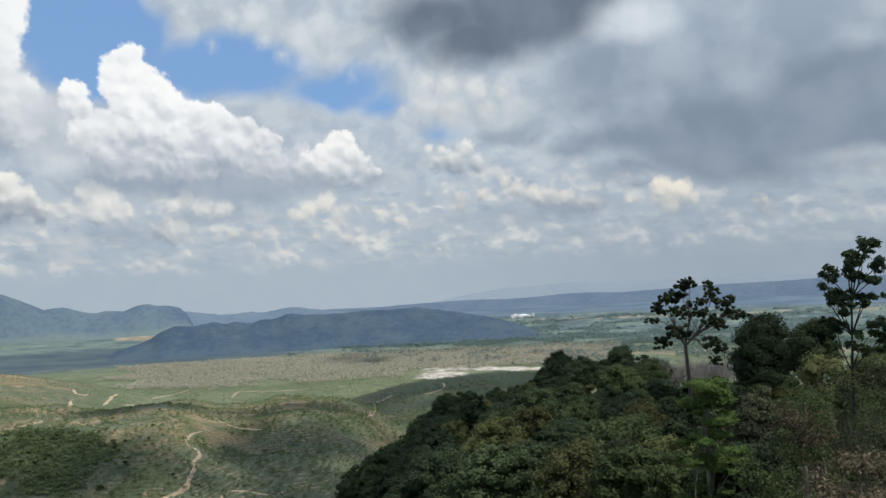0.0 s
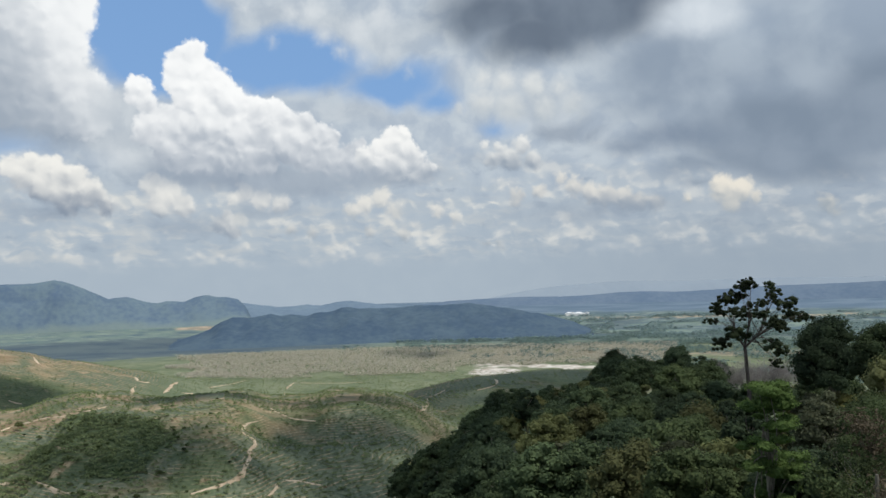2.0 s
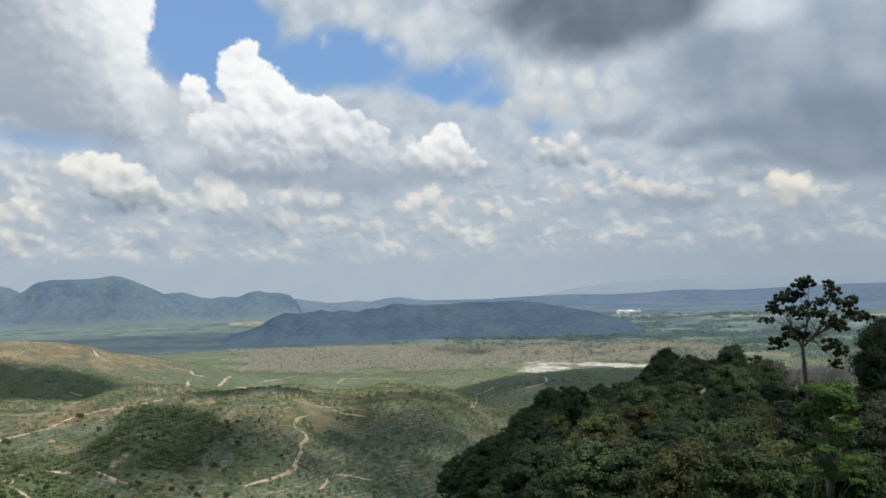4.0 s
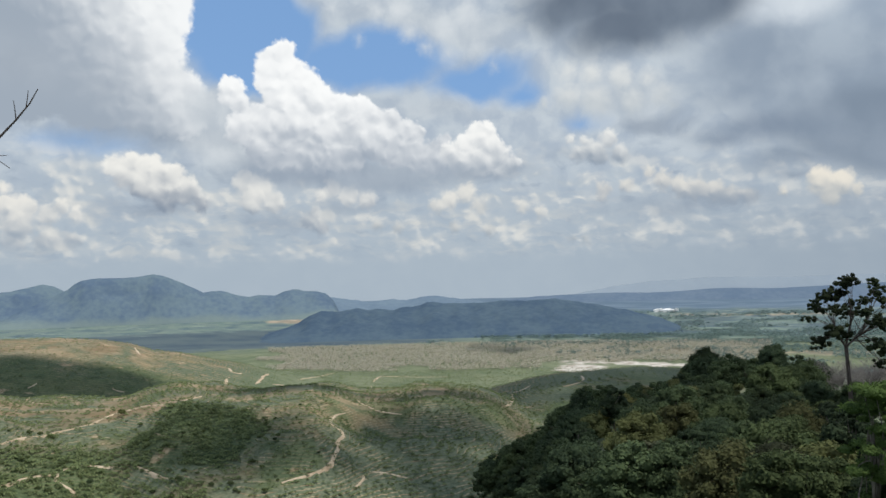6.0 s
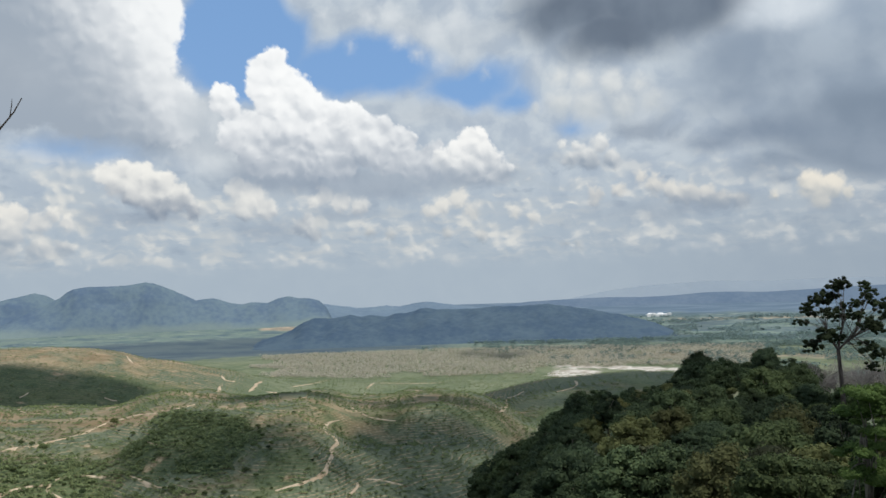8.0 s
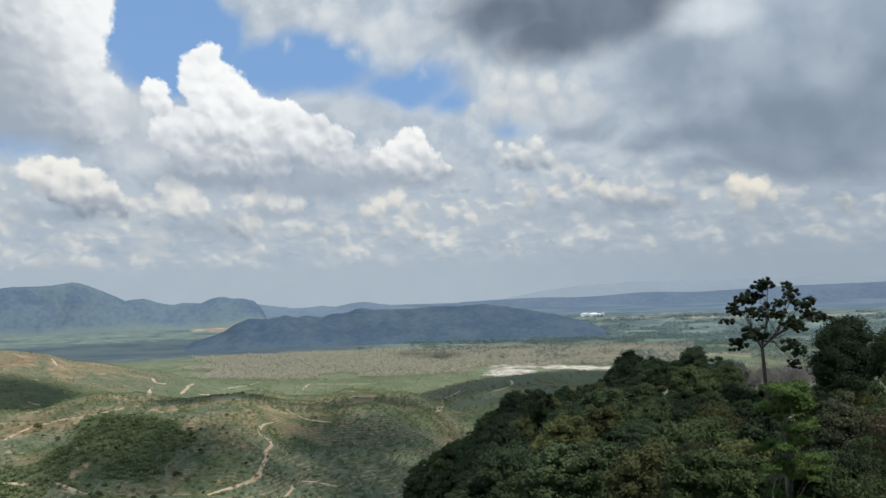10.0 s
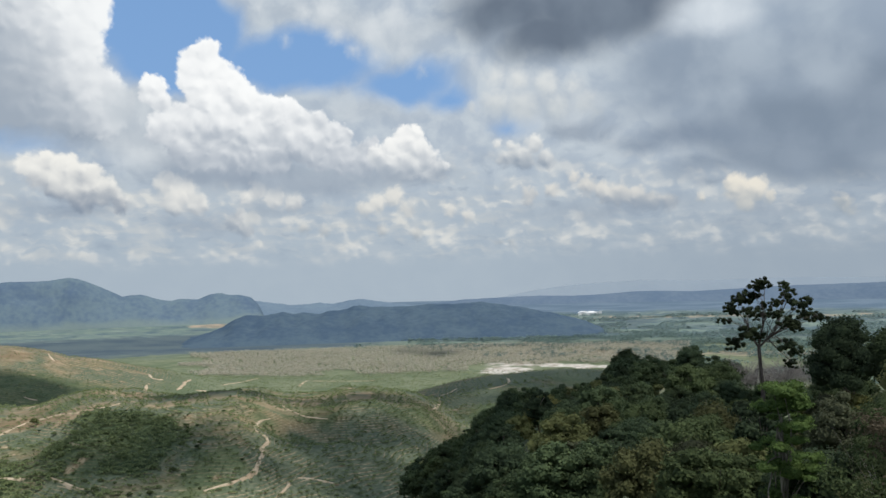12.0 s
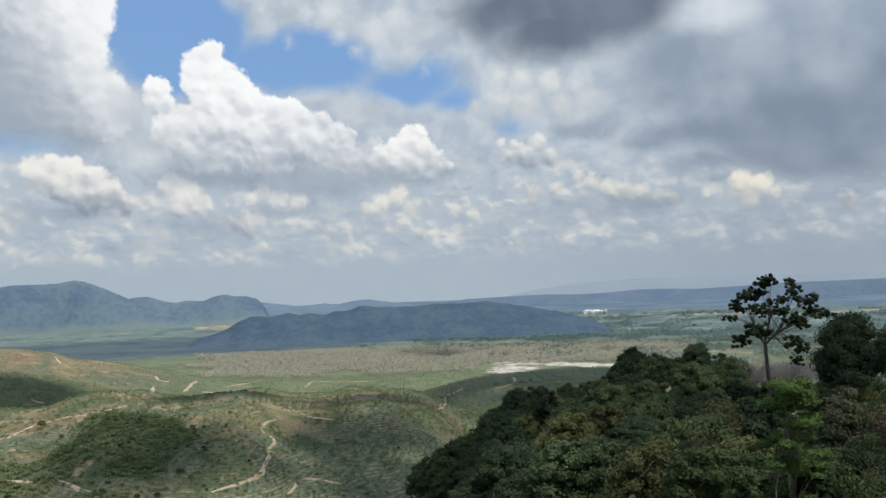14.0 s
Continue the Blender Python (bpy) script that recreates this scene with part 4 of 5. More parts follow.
def plant_forest():
    rng = np.random.RandomState(5)
    g = "trees of the wooded spur"

    def kind(seed, label, shape, h, w, n, leaves, mat, bark=None):
        return make_tree(seed, "forest_tree", label, shape, h, w, int(n * 1.1), int(leaves * 1.6), 0.165, mat, bark, g, three=True, limbs=6)

    kinds = [
        (kind(101, "dark green broadleaf tree in dense forest", "dome", 12, 8.5, 22, 3600, LEAF), 9),
        (kind(102, "deep green round-crowned tree in dense forest", "dome", 13, 7, 18, 3200, LEAF_DEEP), 8),
        (kind(103, "slender dark green forest tree", "column", 13, 5, 20, 2600, LEAF), 4),
        (kind(104, "wide domed dark green forest tree", "dome", 12, 10, 28, 4600, LEAF_DEEP), 6),
        (kind(105, "dark green forest tree with a broken crown", "dome", 12, 7.5, 11, 2400, LEAF), 6),
        (kind(106, "olive gold leaved forest tree", "dome", 11, 7.5, 20, 3000, LEAF_GOLD), 3),
        (kind(107, "grey green forest tree with pale branches", "dome", 10, 7, 18, 2400, LEAF_GREY, PALE_BARK), 2),
        (kind(108, "lighter green forest tree in dense forest", "dome", 11, 8, 20, 3200, LEAF_MID), 7),
    ]
    pool = [k for k, n in kinds for _ in range(n)]
    sunny = [k for k, n in kinds for _ in range(n if k["label"].split()[0] in ("olive", "grey", "lighter") else n // 4)]
    used, far = set(), []
    cell = 8.1
    for gy in range(0, 48):
        for gx in range(-25, 41):
            x, y = (gx + rng.uniform(-0.4, 0.4)) * cell, (gy + rng.uniform(-0.4, 0.4)) * cell
            d, az = math.hypot(x, y), math.degrees(math.atan2(-x, y))
            edge = np.interp(az, [-34, -27, -22, -17, -12, -7, 0, 7.7, 13], [70, 95, 150, 205, 250, 285, 318, 285, 265])
            near = np.interp(az, [-34, -20, -8, 2, 12], [46, 40, 46, 74, 130])
            if not (-33 < az < 11 and near < d < edge):
                continue
            # lower growth in front of the tall open-crowned tree and beyond it, and at the nearest edge
            gap = -19.5 < az < -14.3 and d > 95
            choice = sunny if d < 135 and az < -4 else pool
            base = choice[rng.randint(len(choice))]
            turn, size = rng.uniform(0, 360), rng.uniform(0.7, 1.3)
            need = tall_for(az, d, -0.06 * max(0.0, 130 - d) + np.interp(az, [-26, -22, -18, -15, -12.7, -11, -9.4, -8.3, -6.9, -6.2, -5.8, -3.9, -2.6, -1.7, -0.6, 0.6, 1.8, 2.4, 3.4, 4.9, 6.1, 7.3, 8.5, 9.7],
                                              [-5.5, -5.0, -5.8, -5.3, -5.0, -4.7, -4.95, -5.1, -4.9, -6.0, -6.5, -6.85, -6.6, -7.0, -6.75, -7.2, -8.5, -9.4, -9.85, -10.6, -11.3, -12.2, -13.3, -14.0])) / 12.3
            if d > edge - 55:
                size = np.clip(need * rng.uniform(0.88, 1.06), 0.5, 1.5)
            if gap:
                size = size * (0.8 if d < 170 else 0.6)
            size = min(size, max(0.3, 1.06 * need))
            if d > 195 and base in used:
                far.append((base, az, d, turn, size))
                continue
            ob = base if base not in used else copy_thing(base, Matrix())
            used.add(base)
            stand(ob, az, d, turn, size, 0.4)
    # the far side of the spur: woods whose trees merge
    by_mat = {}
    for base, az, d, turn, size in far:
        crown = [c for c in base.children if c.data.name.startswith("crown")][0]
        co = np.empty(len(crown.data.vertices) * 3)
        crown.data.vertices.foreach_get("co", co)
        x, y, z = ground_at(az, d)
        c, s = math.cos(turn), math.sin(turn)
        co = co.reshape(-1, 3) @ np.array([[c, s, 0], [-s, c, 0], [0, 0, 1]]) * size + np.array([x, y, z - 0.4])
        faces = np.array([p.vertices[:] for p in crown.data.polygons])
        faces = faces[rng.uniform(0, 1, len(faces)) < 0.62]   # thinner leafage where the trees merge
        by_mat.setdefault(crown.data.materials[0].name, []).append((co, faces))
    woods = thing("spur_woods", "dense dark green woods on the far side of the spur", "woods", kind="stuff")
    for name, blocks in by_mat.items():
        v = np.concatenate([b for b, _ in blocks])
        start = np.cumsum([0] + [len(b) for b, _ in blocks])
        f = np.concatenate([f + s for (_, f), s in zip(blocks, start)])
        part("tree_crowns", mesh_from("tree_crowns", v.tolist(), f.tolist()), bpy.data.materials[name], woods)


plant_forest()


def tall_open_tree(az=-16.20, d=160):
    """Emergent tree with a bare forked trunk and rounded leaf clusters that touch here and there."""
    rng = np.random.RandomState(77)
    tree = thing("emergent_tree", "tall brown-trunked tree with sparse dark leaf clusters above the forest", "tree")
    eye = EYE[2] - ground_at(az, d)[2]
    # clusters: sideways and up from the eye's level, half width and half height, in metres
    spread = ((1.6, -0.6, 1.5, 1.0), (0.1, -1.3, 1.3, 1.1), (-1.0, -3.0, 1.5, 1.3), (-2.8, -3.5, 1.5, 1.3), (-4.6, -5.3, 1.2, 1.4), (-5.8, -7.4, 1.2, 0.7),
              (-1.6, -5.7, 1.8, 1.0), (0.7, -6.6, 2.0, 1.0), (1.3, -4.9, 1.1, 0.8), (3.3, -6.2, 1.5, 0.9), (4.8, -1.5, 1.0, 1.1), (5.3, -3.2, 1.3, 1.4),
              (3.4, -4.1, 0.9, 1.0), (7.5, -4.8, 1.5, 1.5), (8.3, -6.7, 1.4, 1.2), (10.4, -6.8, 1.3, 0.9), (4.8, -7.7, 2.0, 1.2), (6.3, -8.6, 1.3, 0.9),
              (-1.1, -9.6, 2.0, 1.3), (-0.1, -10.7, 0.8, 0.9), (-4.1, -11.6, 1.5, 1.2), (5.2, -11.8, 1.8, 1.2), (6.1, -13.2, 1.0, 0.8), (5.3, -15.4, 1.0, 0.8))
    fork = Vector((0, 0, eye + d * math.tan(math.radians(-4.53))))
    wood = Soup()
    wood.limb(rng, Vector((0.5, 0, -1.5)), fork, 0.46, 0.30, 0.01, 7, 8)
    part("trunk", wood.mesh("trunk"), BROWN_BARK, tree)
    limbs = []
    for sx, sy, up in ((-1.6, -1.0, 3.2), (1.4, 1.0, 5.6), (2.6, -0.6, 2.4)):
        wood = Soup()
        limbs.append((wood, wood.limb(rng, fork, fork + Vector((sx, sy, up)), 0.22, 0.11, 0.06, 6, 6), []))
    for sx, up, w, h in spread:
        c = Vector((sx, rng.uniform(-3.0, 3.0), eye + up))
        clumps = [(c.x + np.clip(rng.normal(), -1.6, 1.6) * 0.62 * w, c.y + rng.normal() * 0.8, c.z - 0.4 + np.clip(rng.normal(), -1.6, 1.6) * 0.52 * h,
                   rng.uniform(0.2, 0.5) * min(w, 1.25 * h), 0.85) for _ in range(24)]
        clumps.append((c.x, c.y, c.z - 0.3, 0.72 * min(w, h), 0.9))
        which = 0 if sx < -0.4 else 1 if sx < 4.2 and up > -6 else 2
        wood, line, boughs = limbs[which]
        wood.limb(rng, line[rng.randint(3, 6)], c, 0.085, 0.03, 0.10, 6, 5)
        for _ in range(2):
            wood.limb(rng, line[rng.randint(2, 6)], c + Vector((rng.uniform(-0.6, 0.6) * w, rng.normal() * 0.5, rng.uniform(-0.4, 0.3) * h)), 0.05, 0.02, 0.12, 5, 4)
        boughs.append(foliage("bough", rng, clumps, int(900 * w * h), 0.12, 0.6, 0.3, 0.5, True, 0.7))
    for wood, line, boughs in limbs:
        limb = part("limb", wood.mesh("limb"), BROWN_BARK, tree)
        for me in boughs:
            part("bough", me, LEAF_DARK, limb)
    stand(tree, az, d, az, 1.0, 0.0)


tall_open_tree()


def bare_tree(seed, az, d, top_el, label, mat, depth=5, kids=4, spread=0.75, girth=0.14, name="leafless_tree"):
    rng = np.random.RandomState(seed)
    h = tall_for(az, d, top_el)
    tree = thing(name, label, "tree")
    wood = Soup()
    wood.limb(rng, Vector((0, 0, -1)), Vector((0, 0, h * 0.45)), girth, girth * 0.8, 0.03, 5, 6)
    part("trunk", wood.mesh("trunk"), mat, tree)
    for _ in range(5):
        wood = Soup()
        way = Vector((rng.uniform(-0.8, 0.8), rng.uniform(-0.8, 0.8), 0.9)).normalized()
        wood.twigs(rng, Vector((0, 0, h * rng.uniform(0.3, 0.45))), way, h * 0.2, girth * 0.6, depth, spread, kids, 4, 0.68)
        part("limb", wood.mesh("limb"), mat, tree)
    stand(tree, az, d)
    return tree


for s, az, d, el in ((301, -14.6, 205, -4.7), (302, -15.9, 212, -4.5), (303, -17.3, 205, -4.4), (304, -18.4, 208, -4.6)):
    bare_tree(s, az, d, el, "leafless grey-twigged tree among the forest", GREY_TWIG, 5, 4, 1.0, 0.16)

# single trees that stand out of the canopy
for seed, label, shape, az, d, el, width, n, leaves, leaf, mat, bark in (
        (201, "dense dark green tree beside the tall open-crowned tree", "dome", -21.0, 118, -2.3, 9.8, 22, 11000, 0.15, LEAF_DEEP, None),
        (202, "dense dark green tree rising from the canopy", "dome", -24.0, 105, -3.0, 7.0, 26, 6000, 0.15, LEAF, None),
        (203, "bright green tree with layered branches", "layered", -17.4, 47, -6.1, 4.0, 50, 9000, 0.075, LEAF_BRIGHT, BARK),
        (204, "grey green tree with small pale leaves", "dome", -11.8, 64, -10.7, 6.6, 34, 9000, 0.085, LEAF_GREY, PALE_BARK),
        (205, "olive gold leaved spreading tree", "dome", -13.2, 92, -8.3, 7.4, 30, 7000, 0.13, LEAF_GOLD, None),
        (206, "grey green round tree below the slope", "dome", -20.6, 62, -7.3, 4.6, 26, 6000, 0.09, LEAF_GREY, BARK),
        (207, "round dark-crowned tree on the spur's crest", "dome", -7.7, 258, -4.5, 11.0, 20, 5200, 0.2, LEAF, None),
        (208, "low dome-shaped green tree on the crest", "dome", -11.9, 226, -4.35, 9.5, 24, 5600, 0.2, LEAF_DEEP, None),
        (209, "olive leaved bush below the slope", "dome", -1.8, 118, -12.5, 6.2, 24, 5000, 0.13, LEAF_GOLD, None),
        (210, "brown green bush below the slope", "dome", 3.0, 165, -12.3, 8.0, 22, 4600, 0.16, LEAF_MID, None),
        (212, "brown olive round tree on the steep slope", "dome", -24.7, 72, -4.9, 6.6, 20, 6000, 0.1, LEAF_GOLD, None),
        (213, "mid green tree on the steep slope", "dome", -27.4, 62, -4.6, 6.4, 20, 6000, 0.09, LEAF_MID, None),
        (214, "mid green tree on the steep slope", "dome", -30.3, 56, -4.3, 6.2, 20, 6000, 0.09, LEAF, None),
        (211, "green tree at the edge of the slope", "dome", -23.3, 48, -7.6, 4.2, 26, 6500, 0.075, LEAF_MID, None)):
    stand(make_tree(seed, "canopy_tree", label, shape, tall_for(az, d, el) + 0.6, width, int(n * 1.1), int(leaves * 1.4), leaf, mat, bark, three=True, fat=1.2 if shape == "layered" else 1.4), az, d)


def slope_tree(az=-25.90, d=24):
    """Small tree by the slope with open, leafy branches."""
    rng = np.random.RandomState(91)
    tree = thing("slope_tree", "small leafy tree with open dark green branches", "tree")
    eye = EYE[2] - ground_at(az, d)[2]
    top = eye + d * math.tan(math.radians(1.2))
    wood = Soup()
    trunk = wood.limb(rng, Vector((0.05, 0, -1)), Vector((0.25, 0, top)), 0.075, 0.018, 0.02, 12, 7)
    part("trunk", wood.mesh("trunk"), DARK_BARK, tree)
    # leafy sprays: sideways and up from the eye's level, half width and half height, in metres
    for sx, up, w, h in ((0.7, 0.9, 0.3, 0.2), (0.5, 0.6, 0.4, 0.2), (0.2, 0.3, 0.1, 0.3), (0.4, 0.1, 0.2, 0.1), (0.9, 0.4, 0.2, 0.2), (0.7, 0.0, 0.2, 0.1),
                          (-0.3, 0.2, 0.2, 0.2), (-0.5, -0.1, 0.1, 0.1), (0.1, -0.4, 0.5, 0.2), (-0.2, -0.5, 0.2, 0.2), (0.6, -0.4, 0.4, 0.1), (0.4, -0.6, 0.3, 0.1),
                          (-0.0, -0.8, 0.1, 0.1), (-0.4, -1.0, 0.2, 0.1), (0.7, -1.2, 0.3, 0.2), (0.4, -1.4, 0.2, 0.1), (0.8, -1.5, 0.2, 0.2), (0.2, -1.7, 0.2, 0.1),
                          (0.6, -1.8, 0.3, 0.1), (-0.2, -1.2, 0.2, 0.2)):
        c = Vector((sx, rng.uniform(-0.5, 0.5), eye + up))
        i = int(np.clip((c.z - 0.35 + 1) / (top + 1) * 11, 3, 10))
        wood = Soup()
        wood.limb(rng, trunk[i], c, 0.022, 0.007, 0.1, 5, 4)
        branch = part("branch", wood.mesh("branch"), DARK_BARK, tree)
        clumps = [(c.x + np.clip(rng.normal(), -1.6, 1.6) * 0.55 * w, c.y + rng.normal() * 0.2, c.z + np.clip(rng.normal(), -1.6, 1.6) * 0.55 * h,
                   rng.uniform(0.3, 0.7) * h + 0.04, 0.9) for _ in range(12)]
        part("bough", foliage("bough", rng, clumps, int(1300 * math.sqrt(w * h)), 0.08, 0.42, 0.2, 0.02), LEAF_DEEP if up > -1.5 else LEAF_MID, branch)
    stand(tree, az, d, az)


slope_tree()


def dry_shrub(seed, az, d, el, width, leaves, mat, label, bark, leaf=0.035):
    rng = np.random.RandomState(seed)
    h = max(0.8, tall_for(az, d, el))
    bush = thing("shrub", label, "shrub", "shrubs at the edge of the slope")
    for _ in range(9):
        wood = Soup()
        a = rng.uniform(0, 6.28)
        way = Vector((math.cos(a) * width / h * 0.5, math.sin(a) * width / h * 0.5, 1)).normalized()
        wood.twigs(rng, Vector((rng.uniform(-0.2, 0.2), rng.uniform(-0.2, 0.2), -0.3)), way, h * rng.uniform(0.25, 0.4), 0.014, 3, 0.85, 3, 4, 0.6)
        part("stem", wood.mesh("stem"), bark, bush)
    clumps = [(rng.uniform(-0.5, 0.5) * width, rng.uniform(-0.5, 0.5) * width, h * rng.uniform(0.3, 0.95), width * rng.uniform(0.10, 0.2), 0.8) for _ in range(24)]
    part("foliage", foliage("foliage", rng, clumps, leaves * 4, leaf, 0.5, 0.3, 0.1), mat, bush)
    stand(bush, az, d, rng.uniform(0, 360))


for seed, az, d, el, width, leaves, mat, label, bark in (
        (401, -27.6, 15, -7.4, 2.6, 1100, LEAF_DRY, "dry brown shrub with bare pale branches", PALE_BARK),
        (402, -25.3, 14, -9.4, 2.2, 1100, LEAF_MID, "half bare green shrub with pale twigs", PALE_BARK),
        (403, -28.8, 18, -4.0, 3.0, 1800, LEAF_GREY, "grey green shrub with bare branches", BARK),
        (404, -24.2, 17, -9.6, 2.2, 1600, LEAF_MID, "green shrub with grey twigs", BARK),
        (405, -23.6, 16, -12.2, 2.0, 1200, LEAF_DRY, "low dry shrub with pale twigs", PALE_BARK),
        (406, -26.6, 11, -10.0, 1.6, 900, LEAF_DRY, "low dry shrub with pale twigs", PALE_BARK),
        (409, -25.4, 21, -7.0, 3.0, 2200, LEAF_MID, "leafy green shrub with yellowing leaves", BARK),
        (410, -27.6, 22, -5.4, 3.2, 2200, LEAF_GREY, "grey green leafy shrub on the slope", BARK),
        (411, -29.6, 24, -4.8, 3.2, 2200, LEAF_MID, "leafy green shrub on the steep slope", BARK),
        (408, -25.6, 27, -6.5, 3.4, 3000, LEAF_MID, "leafy green shrub on the steep slope", BARK)):
    dry_shrub(seed, az, d, el, width, leaves, mat, label, bark)


for seed, az, d, el in ((311, -25.2, 10.5, -13.2), (312, -26.8, 10.5, -12.4)):
    bare_tree(seed, az, d, el, "bare pale shrub with arching dead branches", PALE_BARK, 3, 3, 1.15, 0.035, "leafless_shrub")


def fence_post(az, d, el, lean):
    """Weathered round post with a split, chamfered top."""
    rng = np.random.RandomState(int(-az * 10))
    h = max(0.6, tall_for(az, d, el))
    post = thing("fence_post", "weathered grey wooden post on the slope", "post", "posts on the slope")
    wood = Soup()
    levels = (-0.4, 0.3 * h, 0.7 * h, h - 0.04, h)
    wood.tube([Vector((0.01 * math.sin(7 * q), 0.01 * math.cos(5 * q), q)) for q in levels], (0.030, 0.028, 0.027, 0.026, 0.018), 9)
    part("shaft", wood.mesh("shaft"), BARK, post)
    x, y, z = ground_at(az, d)
    post.matrix_basis = pose(x, y, z, lean, lean * 0.5, 20)


fence_post(-22.9, 13, -12.1, 2)
fence_post(-24.3, 14, -12.4, -5)


def dry_grass():
    """Tall straw-coloured stalks at the edge of the slope."""
    rng = np.random.RandomState(23)
    verts, faces = [], []
    for _ in range(900):
        az, d = rng.uniform(-30, -20.5), rng.uniform(7.5, 16)
        x, y, z = ground_at(az, d)
        tall = rng.uniform(0.5, 1.3) * (1.0 if az < -24 else 0.65)
        a, bend, w = rng.uniform(0, 6.28), rng.uniform(0.2, 0.8) * tall, 0.004
        sx, sy = -math.sin(a) * w, math.cos(a) * w
        base = len(verts)
        for t in (0.0, 0.35, 0.7, 1.0):
            px, py, pz = x + math.cos(a) * bend * t * t, y + math.sin(a) * bend * t * t, z - 0.05 + tall * t * (1 - 0.25 * t)
            verts += [(px - sx * (1.05 - t), py - sy * (1.05 - t), pz), (px + sx * (1.05 - t), py + sy * (1.05 - t), pz + 0.002)]
        faces += [(base + 2 * i, base + 2 * i + 1, base + 2 * i + 3, base + 2 * i + 2) for i in range(3)]
    me = mesh_from("dry_grass", verts, faces)
    me.materials.append(STRAW)
    tagged(new("dry_grass", me), "tall dry straw-coloured grass on the slope", "grass", kind="stuff")


dry_grass()


def bare_branch_tree(az=45.0, d=1.9):
    """Leafless young tree whose twigs reach over the view."""
    rng = np.random.RandomState(61)
    x, y, z = ground_at(az, d)
    tree = thing("bare_sapling", "leafless dark sapling with thin upcurved twigs", "tree")
    wood = Soup()
    rise = EYE[2] - z

    def at(a, e, r=d):
        a, e = math.radians(a), math.radians(e)
        return Vector((-math.sin(a) * r - x - 0.276, math.cos(a) * r - y, r * math.tan(e) + rise))

    wood.limb(rng, Vector((0, 0, -0.3)), at(45.5, 24), 0.014, 0.004, 0.02, 8, 7)
    part("trunk", wood.mesh("trunk"), DARK_BARK, tree)
    for line, r0, r1 in (((at(44.9, 10.2), at(42, 8.6), at(39.6, 8.9), at(37.9, 9.6), at(37.0, 10.7), at(36.2, 11.8), at(35.75, 12.7)), 0.010, 0.0022),
                         ((at(36.98, 10.8), at(37.05, 11.5), at(37.12, 11.9)), 0.003, 0.0012),
                         ((at(36.42, 11.5), at(36.32, 12.2), at(36.3, 12.6)), 0.003, 0.0012),
                         ((at(44.9, 7.0), at(41, 7.2), at(39, 8.6), at(38.2, 8.4), at(37.3, 7.75)), 0.007, 0.0014),
                         ((at(38.4, 8.5), at(37.9, 8.5), at(37.45, 8.55)), 0.003, 0.0012),
                         ((at(45.1, 14), at(48, 18), at(50, 23)), 0.010, 0.002)):
        wood = Soup()
        wood.tube(list(line), 0.42 * np.linspace(r0, r1, len(line)), 6)
        part("branch", wood.mesh("branch"), DARK_BARK, tree)
    tree.matrix_basis = pose(x, y, z)


bare_branch_tree()


def hill_trees():
    """Single leafy trees and thickets left standing on the planted hills."""
    rng = np.random.RandomState(33)
    g = "trees on the planted hills"
    kinds = [make_tree(501, "hill_tree", "round light green tree on a planted hill", "dome", 8, 7.5, 22, 1500, 0.3, LEAF_BUSH, None, g, three=True, limbs=5),
             make_tree(502, "hill_tree", "dark green tree on a planted hill", "dome", 7, 6.5, 20, 1300, 0.3, LEAF, None, g, three=True, limbs=5),
             make_tree(503, "hill_tree", "low spreading green tree on a planted hill", "dome", 5, 7, 18, 1300, 0.28, LEAF_BUSH, None, g, three=True, limbs=5)]
    spots = [(31.1, 800, 1.25), (33.0, 640, 0.9), (31.5, 545, 1.2), (30.9, 550, 1.0), (18.5, 520, 1.0), (17.6, 515, 0.9), (13.5, 520, 1.1), (12.4, 512, 1.2), (11.5, 518, 1.1),
             (10.6, 510, 1.2), (14.6, 508, 1.2), (15.6, 512, 1.0), (22.6, 508, 1.1), (24.2, 512, 1.0), (9.6, 516, 1.3), (9.0, 500, 1.3), (20.5, 505, 0.8), (25.6, 700, 0.6)]
    for _ in range(10):
        spots.append((rng.uniform(19, 31), rng.uniform(600, 800), rng.uniform(0.3, 0.55)))
    for _ in range(8):
        spots.append((rng.uniform(30, 41), rng.uniform(520, 720), rng.uniform(0.3, 0.55)))
    for _ in range(10):
        spots.append((rng.uniform(6, 20), rng.uniform(540, 860), rng.uniform(0.25, 0.45)))
    bushes = [make_tree(504, "bush", "round light green bush between the terraces", "dome", 4.2, 5.0, 9, 420, 0.42, LEAF_BUSH, None, g, three=True, limbs=3),
              make_tree(505, "bush", "broad olive green bush between the terraces", "dome", 3.4, 5.4, 9, 420, 0.42, LEAF_BUSH, None, g, three=True, limbs=3)]
    low = len(spots)
    for _ in range(110):
        spots.append((rng.uniform(28, 41), 480 + 280 * rng.uniform(0, 1) ** 1.4, rng.uniform(0.5, 1.15)))
    for _ in range(60):
        spots.append((rng.uniform(21, 30), rng.uniform(540, 760), rng.uniform(0.5, 1.0)))
    used = set()
    for i, (az, d, size) in enumerate(spots):
        base = kinds[rng.randint(3)] if i < low else bushes[rng.randint(2)]
        ob = base if base not in used else copy_thing(base, Matrix())
        used.add(base)
        stand(ob, az, d, rng.uniform(0, 360), size, 0.5)


hill_trees()


